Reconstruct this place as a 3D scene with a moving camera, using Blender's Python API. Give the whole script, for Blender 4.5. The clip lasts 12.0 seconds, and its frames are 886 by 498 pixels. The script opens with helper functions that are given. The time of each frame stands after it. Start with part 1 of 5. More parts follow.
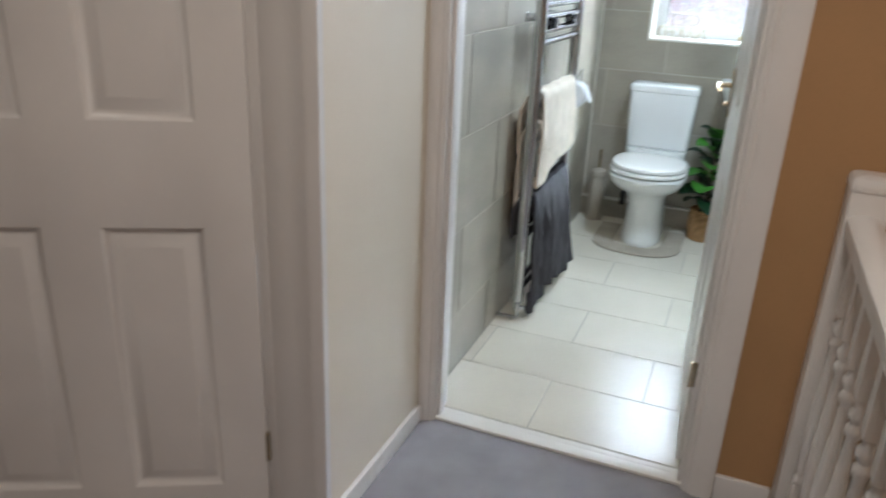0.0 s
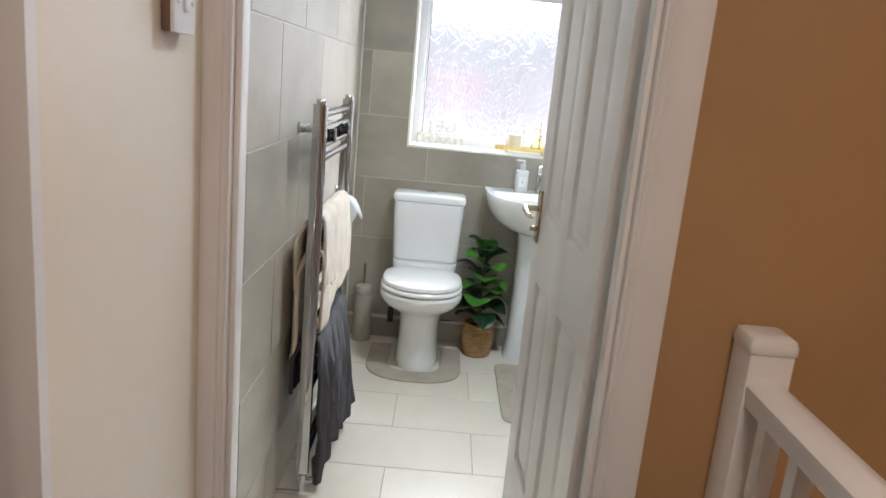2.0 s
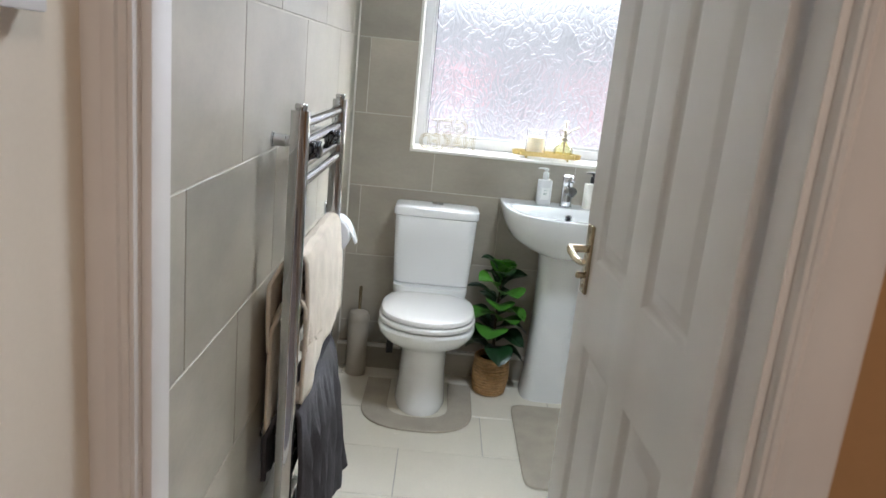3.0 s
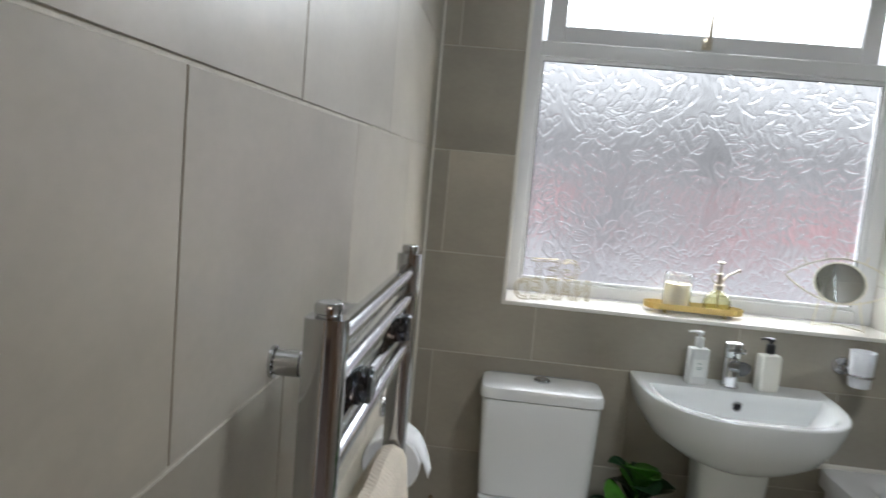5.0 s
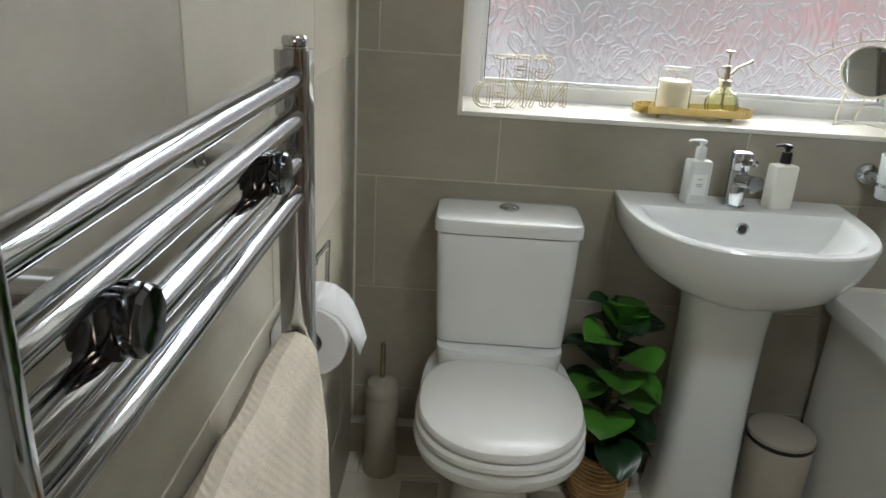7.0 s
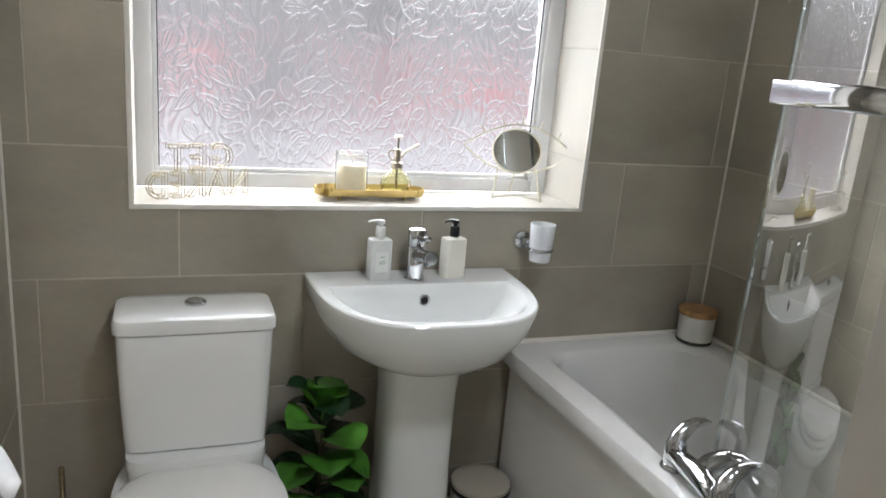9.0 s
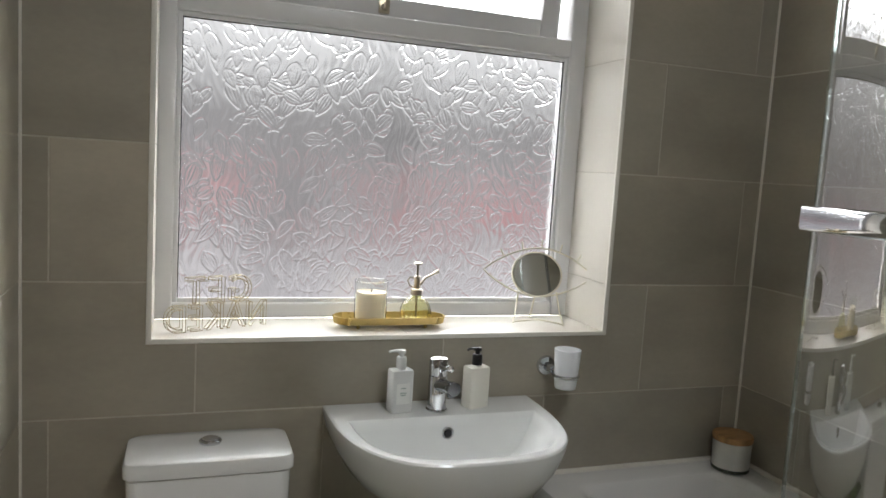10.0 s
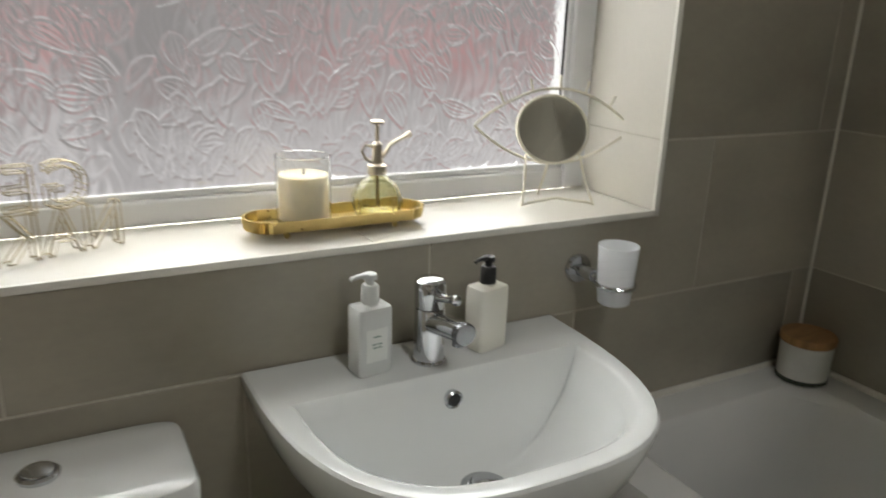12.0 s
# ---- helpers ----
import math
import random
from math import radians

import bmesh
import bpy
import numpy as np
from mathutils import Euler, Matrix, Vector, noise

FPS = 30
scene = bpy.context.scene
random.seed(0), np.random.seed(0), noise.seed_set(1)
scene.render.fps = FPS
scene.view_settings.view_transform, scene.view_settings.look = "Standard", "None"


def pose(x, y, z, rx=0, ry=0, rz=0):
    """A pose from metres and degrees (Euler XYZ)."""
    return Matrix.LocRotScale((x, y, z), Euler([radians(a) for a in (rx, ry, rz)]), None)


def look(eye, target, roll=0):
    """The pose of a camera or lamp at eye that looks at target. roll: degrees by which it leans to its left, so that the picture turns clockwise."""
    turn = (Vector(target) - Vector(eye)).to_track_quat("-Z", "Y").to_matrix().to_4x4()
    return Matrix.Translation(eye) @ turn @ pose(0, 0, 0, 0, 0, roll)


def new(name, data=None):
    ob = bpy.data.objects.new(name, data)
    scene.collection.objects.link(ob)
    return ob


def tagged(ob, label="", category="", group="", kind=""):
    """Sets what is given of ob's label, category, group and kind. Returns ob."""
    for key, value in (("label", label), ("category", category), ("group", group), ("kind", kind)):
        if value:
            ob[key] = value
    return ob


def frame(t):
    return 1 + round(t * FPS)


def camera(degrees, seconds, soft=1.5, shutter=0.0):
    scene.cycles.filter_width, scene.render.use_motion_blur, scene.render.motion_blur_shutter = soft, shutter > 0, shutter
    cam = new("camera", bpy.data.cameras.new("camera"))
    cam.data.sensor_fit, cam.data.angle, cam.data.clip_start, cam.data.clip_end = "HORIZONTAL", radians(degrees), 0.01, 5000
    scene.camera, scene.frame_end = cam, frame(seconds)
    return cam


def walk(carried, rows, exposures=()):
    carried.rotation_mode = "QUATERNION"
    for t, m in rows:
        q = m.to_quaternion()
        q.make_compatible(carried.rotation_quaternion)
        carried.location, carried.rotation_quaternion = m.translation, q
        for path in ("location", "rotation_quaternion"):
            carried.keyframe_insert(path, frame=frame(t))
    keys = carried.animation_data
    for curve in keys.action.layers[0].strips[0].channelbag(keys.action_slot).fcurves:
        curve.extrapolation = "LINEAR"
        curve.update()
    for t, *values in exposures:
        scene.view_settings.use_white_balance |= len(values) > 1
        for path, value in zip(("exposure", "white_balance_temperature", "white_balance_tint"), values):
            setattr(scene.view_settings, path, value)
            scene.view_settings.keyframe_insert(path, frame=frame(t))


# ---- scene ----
cam = camera(62.4, 12.0, shutter=0.3)
PATH = [
    (0, (0.098, 0.155, 1.309), (-0.59, 1.889, 0.584), 2.5),
    (0.5, (-0.03, 0.265, 1.335), (-0.293, 2.168, 0.778), 3.5),
    (1, (-0.143, 0.305, 1.379), (-0.246, 2.275, 1.061), 3.6),
    (1.5, (-0.197, 0.395, 1.371), (-0.217, 2.366, 1.034), 4.5),
    (2, (-0.23, 0.622, 1.325), (-0.212, 2.57, 0.873), 5.3),
    (2.5, (-0.26, 0.886, 1.336), (-0.237, 2.817, 0.819), 5.7),
    (4.5, (-0.383, 1.868, 1.356), (-0.343, 3.854, 1.119), 5.4),
    (5, (-0.435, 2.051, 1.368), (-0.595, 4.033, 1.154), 5.1),
    (5.5, (-0.464, 2.183, 1.367), (-0.856, 4.132, 1.142), 4.9),
    (6, (-0.417, 2.325, 1.365), (-0.81, 4.268, 1.105), 3.9),
    (6.5, (-0.365, 2.426, 1.358), (-0.536, 4.376, 0.945), 3.0),
    (7, (-0.401, 2.468, 1.313), (-0.439, 4.335, 0.598), 3.4),
    (9, (-0.338, 2.473, 1.377), (0.364, 4.276, 0.869), 4.9),
    (9.5, (-0.335, 2.464, 1.386), (0.341, 4.324, 1.093), 3.6),
    (10, (-0.352, 2.521, 1.408), (0.322, 4.392, 1.196), 3.5),
    (10.5, (-0.303, 2.676, 1.387), (0.333, 4.566, 1.232), 3.7),
    (11, (-0.253, 2.86, 1.388), (0.338, 4.763, 1.219), 3.4),
    (11.5, (-0.266, 3.094, 1.35), (0.406, 4.944, 0.996), 2.4),
    (12, (-0.222, 3.264, 1.32), (0.688, 4.941, 0.722), 1.9),
]
walk(cam, [(t, look(eye, target, roll)) for t, eye, target, roll in PATH],
     [(0.0, 0.84, 5350, 4), (1.0, 0.95, 5800, 9), (2.5, 0.72, 5850, 10), (4.3, 0.15, 5900, 10), (5.0, -0.22, 6050, 10), (6.0, -0.3, 6250, 10), (6.5, -0.5, 6300, 9), (7.0, -0.3, 6300, 7), (9.0, 0.04, 6200, 12), (9.5, -0.24, 6280, 12), (10.0, -0.55, 6480, 11), (10.5, -0.76, 6650, 11), (11.5, -0.84, 6700, 10), (12.0, -0.76, 6700, 9)])

# ---- plan, in metres ----
WEST, EAST, NORTH = -0.67, 1.245, 4.24      # faces of the tiled bathroom walls
DOORWALL = 1.93                             # landing face of the wall with the bathroom door
CEIL = 2.38
WIN = (-0.412, 0.75, 0.994, 2.16)           # window opening: x0, x1, z0, z1
GLASS_Y = 4.473
ROW, COL = 0.3045, 0.6                      # tile pitch

# ---- world and lights ----
world = bpy.data.worlds.new("world")
scene.world = world
world.use_nodes = True
wn = world.node_tree.nodes
sky = wn.new("ShaderNodeTexSky")
sky.sky_type, sky.sun_disc = "NISHITA", False
sky.sun_elevation, sky.sun_rotation = radians(35), radians(160)
world.node_tree.links.new(sky.outputs[0], wn["Background"].inputs[0])
wn["Background"].inputs[1].default_value = 0.12
sun = new("sun", bpy.data.lights.new("sun", "SUN"))
sun.data.energy, sun.data.angle, sun.data.color = 0.6, radians(15), (1, 0.96, 0.9)
sun.matrix_world = look((0, 0, 8), (-1.2, 4.0, 0))


def lamp(name, place, target, watts, size, colour):
    ob = new(name, bpy.data.lights.new(name, "AREA"))
    ob.data.shape, ob.data.size, ob.data.energy, ob.data.color = "DISK", size, watts, colour
    ob.matrix_world = look(place, target)
    return ob


lamp("landing_lamp", (0.2, 0.45, 2.34), (0.2, 0.45, 0), 13, 0.5, (1.0, 0.78, 0.60))
lamp("bathroom_ceiling_lamp", (0.2, 2.75, 2.36), (0.2, 2.75, 0), 15, 0.36, (0.93, 0.98, 1.0))

# ---- materials ----


def mat(name, colour, rough=0.5, metal=0.0, spread=0.06, scale=6.0, grain=0.0, grain_scale=200.0, bump=0.0, bump_scale=60.0,
        per_piece=0.0, stain=None, stain_amount=0.3, coat=0.0, rough_spread=0.0, stretch=(1, 1, 1)):
    m = bpy.data.materials.new(name)
    m.use_nodes = True
    nt = m.node_tree
    n, l = nt.nodes, nt.links
    b = n["Principled BSDF"]
    b.inputs["Roughness"].default_value, b.inputs["Metallic"].default_value = rough, metal
    b.inputs["Coat Weight"].default_value = coat
    b.inputs["Coat Roughness"].default_value = 0.08
    tc = n.new("ShaderNodeTexCoord")
    mp = n.new("ShaderNodeMapping")
    mp.inputs["Scale"].default_value = stretch
    l.new(tc.outputs["Object"], mp.inputs[0])
    if per_piece:
        oi = n.new("ShaderNodeObjectInfo")
        sh = n.new("ShaderNodeMath")
        sh.operation = "MULTIPLY"
        sh.inputs[1].default_value = 37.0
        l.new(oi.outputs["Random"], sh.inputs[0])
        l.new(sh.outputs[0], mp.inputs["Location"])

    def noise_tex(s, detail=4):
        t = n.new("ShaderNodeTexNoise")
        t.inputs["Scale"].default_value, t.inputs["Detail"].default_value = s, detail
        l.new(mp.outputs[0], t.inputs["Vector"])
        return t

    dark = tuple(max(0, c * (1 - spread)) for c in colour)
    light = tuple(min(1, c * (1 + spread)) for c in colour)
    ramp = n.new("ShaderNodeValToRGB")
    ramp.color_ramp.elements[0].position, ramp.color_ramp.elements[1].position = 0.3, 0.7
    ramp.color_ramp.elements[0].color, ramp.color_ramp.elements[1].color = (*dark, 1), (*light, 1)
    big = noise_tex(scale)
    l.new(big.outputs["Fac"], ramp.inputs[0])
    out = ramp.outputs[0]
    if stain:
        mx = n.new("ShaderNodeMixRGB")
        mx.inputs[2].default_value = (*stain, 1)
        sr = n.new("ShaderNodeMapRange")
        sr.inputs[1].default_value, sr.inputs[2].default_value, sr.inputs[4].default_value = 0.5, 0.8, stain_amount
        l.new(noise_tex(scale * 0.45, 6).outputs["Fac"], sr.inputs[0])
        l.new(sr.outputs[0], mx.inputs[0])
        l.new(out, mx.inputs[1])
        out = mx.outputs[0]
    if grain:
        g = noise_tex(grain_scale, 2)
        gm = n.new("ShaderNodeMapRange")
        gm.inputs[3].default_value, gm.inputs[4].default_value = 1 - grain, 1 + grain
        l.new(g.outputs["Fac"], gm.inputs[0])
        mu = n.new("ShaderNodeMixRGB")
        mu.blend_type = "MULTIPLY"
        mu.inputs[0].default_value = 1
        l.new(out, mu.inputs[1])
        l.new(gm.outputs[0], mu.inputs[2])
        out = mu.outputs[0]
    if per_piece:
        pm = n.new("ShaderNodeMapRange")
        pm.inputs[3].default_value, pm.inputs[4].default_value = 1 - per_piece, 1 + per_piece
        l.new(oi.outputs["Random"], pm.inputs[0])
        mu = n.new("ShaderNodeMixRGB")
        mu.blend_type = "MULTIPLY"
        mu.inputs[0].default_value = 1
        l.new(out, mu.inputs[1])
        l.new(pm.outputs[0], mu.inputs[2])
        out = mu.outputs[0]
    l.new(out, b.inputs["Base Color"])
    if rough_spread:
        rr = n.new("ShaderNodeMapRange")
        rr.inputs[3].default_value, rr.inputs[4].default_value = max(0.02, rough - rough_spread), rough + rough_spread
        l.new(noise_tex(scale * 2.1, 5).outputs["Fac"], rr.inputs[0])
        l.new(rr.outputs[0], b.inputs["Roughness"])
    if bump:
        bp = n.new("ShaderNodeBump")
        bp.inputs["Strength"].default_value, bp.inputs["Distance"].default_value = bump, 0.002
        l.new(noise_tex(bump_scale, 3).outputs["Fac"], bp.inputs["Height"])
        l.new(bp.outputs[0], b.inputs["Normal"])
    return m


def weave(m, scale, strength, distance=0.003, rib=(0, 0, 1)):
    """Adds crossed ribs, as of cloth or wicker, to a material's relief."""
    n, l = m.node_tree.nodes, m.node_tree.links
    b = n["Principled BSDF"]
    tc = n.new("ShaderNodeTexCoord")
    w1 = n.new("ShaderNodeTexWave")
    w1.bands_direction = "Z"
    w2 = n.new("ShaderNodeTexWave")
    w2.bands_direction = "DIAGONAL"
    for w in (w1, w2):
        w.inputs["Scale"].default_value, w.inputs["Distortion"].default_value = scale, 1.5
        l.new(tc.outputs["Object"], w.inputs["Vector"])
    mu = n.new("ShaderNodeMath")
    mu.operation = "MULTIPLY"
    l.new(w1.outputs["Fac"], mu.inputs[0])
    l.new(w2.outputs["Fac"], mu.inputs[1])
    bp = n.new("ShaderNodeBump")
    bp.inputs["Strength"].default_value, bp.inputs["Distance"].default_value = strength, distance
    l.new(mu.outputs[0], bp.inputs["Height"])
    l.new(bp.outputs[0], b.inputs["Normal"])
    return m


def clear(name, ior=1.5, tint=(1, 1, 1), rough=0.0):
    m = bpy.data.materials.new(name)
    m.use_nodes = True
    b = m.node_tree.nodes["Principled BSDF"]
    b.inputs["Base Color"].default_value = (*tint, 1)
    b.inputs["Transmission Weight"].default_value, b.inputs["IOR"].default_value, b.inputs["Roughness"].default_value = 1, ior, rough
    return m


def thin_glass(name, ior, tint=(1, 1, 1)):
    """A thin sheet: clear, with the gloss of its two faces."""
    m = bpy.data.materials.new(name)
    m.use_nodes = True
    n, l = m.node_tree.nodes, m.node_tree.links
    n.remove(n["Principled BSDF"])
    tr, gl, fr, mx = (n.new("ShaderNode" + k) for k in ("BsdfTransparent", "BsdfGlossy", "Fresnel", "MixShader"))
    tr.inputs[0].default_value = (*tint, 1)
    gl.inputs["Roughness"].default_value = 0.02
    fr.inputs[0].default_value = ior
    l.new(fr.outputs[0], mx.inputs[0])
    l.new(tr.outputs[0], mx.inputs[1])
    l.new(gl.outputs[0], mx.inputs[2])
    l.new(mx.outputs[0], n["Material Output"].inputs[0])
    return m


TILE = mat("wall_tile", (0.352, 0.317, 0.252), 0.38, spread=0.27, scale=3.0, grain=0.07, grain_scale=90, bump=0.03, bump_scale=25,
           per_piece=0.06, stain=(0.40, 0.37, 0.31), stain_amount=0.9, rough_spread=0.12, stretch=(0.6, 1, 2.2))
FLOOR_TILE = mat("floor_tile", (0.69, 0.65, 0.545), 0.26, spread=0.045, scale=2.5, grain=0.04, grain_scale=110, bump=0.03, bump_scale=14,
                 per_piece=0.03, rough_spread=0.03)
SILL_TILE = mat("sill_tile", (0.65, 0.62, 0.555), 0.3, spread=0.03, scale=5, grain=0.03, grain_scale=100, rough_spread=0.05)
GROUT = mat("grout", (0.54, 0.51, 0.44), 0.85, spread=0.1, scale=25, grain=0.12)
FLOOR_GROUT = mat("floor_grout", (0.42, 0.40, 0.35), 0.85, spread=0.12, scale=25, grain=0.12)
TRIM = mat("white_trim", (0.78, 0.76, 0.70), 0.35, spread=0.03)
PLASTER = mat("ceiling_paint", (0.78, 0.77, 0.74), 0.8, spread=0.03, scale=2, bump=0.08, bump_scale=90)
CREAM = mat("cream_paint", (0.76, 0.69, 0.58), 0.38, spread=0.03, scale=2.5, grain=0.03, grain_scale=150, bump=0.12, bump_scale=120, rough_spread=0.06)
TAN = mat("tan_paint", (0.40, 0.236, 0.106), 0.6, spread=0.06, scale=2.2, grain=0.04, grain_scale=150, bump=0.12, bump_scale=120, stain=(0.32, 0.18, 0.075), stain_amount=0.3)
WOODWORK = mat("white_gloss_paint", (0.76, 0.735, 0.71), 0.33, spread=0.03, scale=5, bump=0.02, bump_scale=60, rough_spread=0.02)
CARPET = mat("carpet", (0.30, 0.29, 0.31), 0.95, spread=0.1, scale=9, grain=0.45, grain_scale=420, bump=0.9, bump_scale=380)
UPVC = mat("white_upvc", (0.72, 0.72, 0.725), 0.32, spread=0.02)
CERAMIC = mat("white_ceramic", (0.785, 0.80, 0.79), 0.13, spread=0.012, scale=3, coat=0.4)
ACRYLIC = mat("bath_acrylic", (0.77, 0.76, 0.74), 0.2, spread=0.015, scale=2)
SEAT = mat("seat_plastic", (0.80, 0.795, 0.77), 0.2, spread=0.012, scale=4)
CHROME = mat("chrome", (0.58, 0.59, 0.61), 0.06, 1.0, spread=0.02, scale=8, rough_spread=0.03)
DARK_CHROME = mat("dark_chrome", (0.22, 0.225, 0.235), 0.22, 1.0, spread=0.03, scale=8)
# Chrome of the clamps, darkened: black reflections are put into the base colour.
CLAMP = mat("chrome_dark_reflection", (0.13, 0.135, 0.145), 0.1, 1.0, spread=0.05, scale=30)
BRASS = mat("brass", (0.50, 0.42, 0.29), 0.24, 1.0, spread=0.1, scale=30, rough_spread=0.08)
STEEL = mat("brushed_steel", (0.62, 0.56, 0.46), 0.3, 1.0, spread=0.04, scale=40)
GOLD = mat("gold_metal", (0.50, 0.385, 0.16), 0.3, 1.0, spread=0.06, scale=50, rough_spread=0.08)
WIRE_GOLD = mat("pale_gold_wire", (0.42, 0.365, 0.25), 0.28, 1.0, spread=0.05, scale=60)
WHITE_WIRE = mat("cream_coated_wire", (0.72, 0.68, 0.56), 0.4, spread=0.04, scale=60)
MIRROR = mat("mirror", (0.86, 0.87, 0.86), 0.015, 1.0, spread=0.0)
BLACK = mat("black_plastic", (0.012, 0.012, 0.013), 0.3, spread=0.1)
LABEL = mat("paper_label", (0.74, 0.75, 0.72), 0.6, spread=0.03)
INK = mat("label_print", (0.28, 0.36, 0.32), 0.6)
SOAP_CLEAR = mat("translucent_bottle", (0.66, 0.67, 0.655), 0.22, spread=0.02)
SOAP_CLEAR.node_tree.nodes["Principled BSDF"].inputs["Subsurface Weight"].default_value = 0.3
SOAP_CLEAR.node_tree.nodes["Principled BSDF"].inputs["Subsurface Radius"].default_value = (0.02, 0.02, 0.02)
BOTTLE_WHITE = mat("cream_bottle", (0.80, 0.78, 0.70), 0.35, spread=0.02)
WAX = mat("candle_wax", (0.68, 0.60, 0.45), 0.5, spread=0.05, scale=30, bump=0.05)
WAX.node_tree.nodes["Principled BSDF"].inputs["Subsurface Weight"].default_value = 0.7
WAX.node_tree.nodes["Principled BSDF"].inputs["Subsurface Radius"].default_value = (0.05, 0.045, 0.035)
FROST = clear("frosted_glass", 1.45, (0.95, 0.96, 0.98), 0.6)
FROST.node_tree.nodes["Principled BSDF"].inputs["Transmission Weight"].default_value = 0.45
CLEAR = clear("clear_glass", 1.45, (0.98, 0.99, 0.97))
AMBERISH = clear("pale_yellow_glass", 1.45, (0.945, 0.95, 0.74))
SCREEN_GLASS = thin_glass("screen_glass", 5.0, (0.93, 0.965, 0.955))
PAPER = mat("tissue_paper", (0.82, 0.82, 0.82), 0.9, spread=0.02, scale=20, bump=0.25, bump_scale=160)
CARD = mat("cardboard", (0.62, 0.60, 0.58), 0.8)
TOWEL_CREAM = weave(mat("cream_towel", (0.66, 0.585, 0.48), 0.95, spread=0.08, scale=18, grain=0.22, grain_scale=420), 48, 0.4, 0.0013)
TOWEL_GREY = mat("dark_grey_towel", (0.052, 0.048, 0.052), 0.95, spread=0.18, scale=14, grain=0.4, grain_scale=500, bump=0.8, bump_scale=420)
TAUPE = mat("taupe_enamel", (0.40, 0.36, 0.295), 0.35, spread=0.03, scale=8)
WICKER = weave(mat("wicker", (0.42, 0.255, 0.11), 0.8, spread=0.25, scale=45, grain=0.3, grain_scale=160), 40, 0.6, 0.002)
SOIL = mat("soil", (0.03, 0.022, 0.015), 0.95, spread=0.4, scale=60, bump=1.0, bump_scale=120)
# One plant's leaf in a lit and a shaded green, light kept in colour.
LEAF_LIT = mat("leaf_lit", (0.064, 0.205, 0.022), 0.40, spread=0.3, scale=12, grain=0.1, grain_scale=80, per_piece=0.25)
LEAF_SHADED = mat("leaf_shaded", (0.011, 0.042, 0.013), 0.3, spread=0.3, scale=12, per_piece=0.25)
STEM = mat("stem", (0.055, 0.04, 0.025), 0.8, spread=0.3, scale=40)
MAT_CLOTH = weave(mat("bath_mat", (0.39, 0.345, 0.275), 0.95, spread=0.08, scale=12, grain=0.25, grain_scale=420), 70, 0.4, 0.001)
WOOD_LID = mat("wood_lid", (0.35, 0.19, 0.07), 0.5, spread=0.3, scale=10, stretch=(1, 9, 1))
SILVER_JAR = mat("silvered_jar", (0.70, 0.70, 0.66), 0.34, 0.45, spread=0.06, scale=14)
BROWN = mat("dark_brown_metal", (0.055, 0.028, 0.015), 0.45, 0.3, spread=0.2, scale=40)
# Shade on the switch box's side is put into this dark brown.
BOX_SHADE = mat("switch_box_shade", (0.17, 0.105, 0.07), 0.45, spread=0.08, scale=20)
SILICONE = mat("silicone_seal", (0.74, 0.71, 0.64), 0.4, spread=0.05, scale=20)

TILE.node_tree.nodes["Principled BSDF"].inputs["Specular IOR Level"].default_value = 1.0

# ---- building helpers ----


def mesh_of(bm, material, smooth=True):
    me = bpy.data.meshes.new("mesh")
    bmesh.ops.recalc_face_normals(bm, faces=bm.faces)
    bm.to_mesh(me)
    bm.free()
    me.materials.append(material)
    if smooth:
        me.polygons.foreach_set("use_smooth", [True] * len(me.polygons))
        me.set_sharp_from_angle(angle=radians(38))
    return me


def part(name, bm, material, parent=None, label="", smooth=True):
    ob = new(name, mesh_of(bm, material, smooth))
    if parent is not None:
        ob.parent = parent
    if label:
        ob["label"] = label
    return ob


def thing(name, label, category, group="", kind=""):
    ob = new(name)
    ob.empty_display_size = 0.05
    return tagged(ob, label, category, group, kind)


def box(bm, lo, hi, bevel=0.0, seg=2):
    vs = bmesh.ops.create_cube(bm, size=1)["verts"]
    for v in vs:
        v.co = Vector([lo[i] + (v.co[i] + 0.5) * (hi[i] - lo[i]) for i in range(3)])
    if bevel:
        es = {e for v in vs for e in v.link_edges}
        bmesh.ops.bevel(bm, geom=list(es), offset=bevel, segments=seg, affect="EDGES", profile=0.6)
    return bm


def boxes(*specs, bevel=0.0, seg=2):
    bm = bmesh.new()
    for lo, hi in specs:
        box(bm, lo, hi, bevel, seg)
    return bm


def loft(bm, rings, cap_start=True, cap_end=True, closed=True):
    rows = [[bm.verts.new(p) for p in r] for r in rings]
    k = len(rows[0])
    for a, b in zip(rows, rows[1:]):
        for i in range(k if closed else k - 1):
            j = (i + 1) % k
            bm.faces.new((a[i], a[j], b[j], b[i]))
    if cap_start:
        bm.faces.new(rows[0][::-1])
    if cap_end:
        bm.faces.new(rows[-1])
    return bm


def lathe(bm, profile, centre=(0, 0, 0), n=28, axis="z", cap=True):
    """Turns (radius, height) pairs about an axis through centre."""
    rings = []
    for r, h in profile:
        ring = []
        for i in range(n):
            a = 2 * math.pi * i / n
            c, s = max(r, 1e-4) * math.cos(a), max(r, 1e-4) * math.sin(a)
            p = {"z": (c, s, h), "x": (h, c, s), "y": (s, h, c)}[axis]
            ring.append(Vector(centre) + Vector(p))
        rings.append(ring)
    return loft(bm, rings, cap, cap)


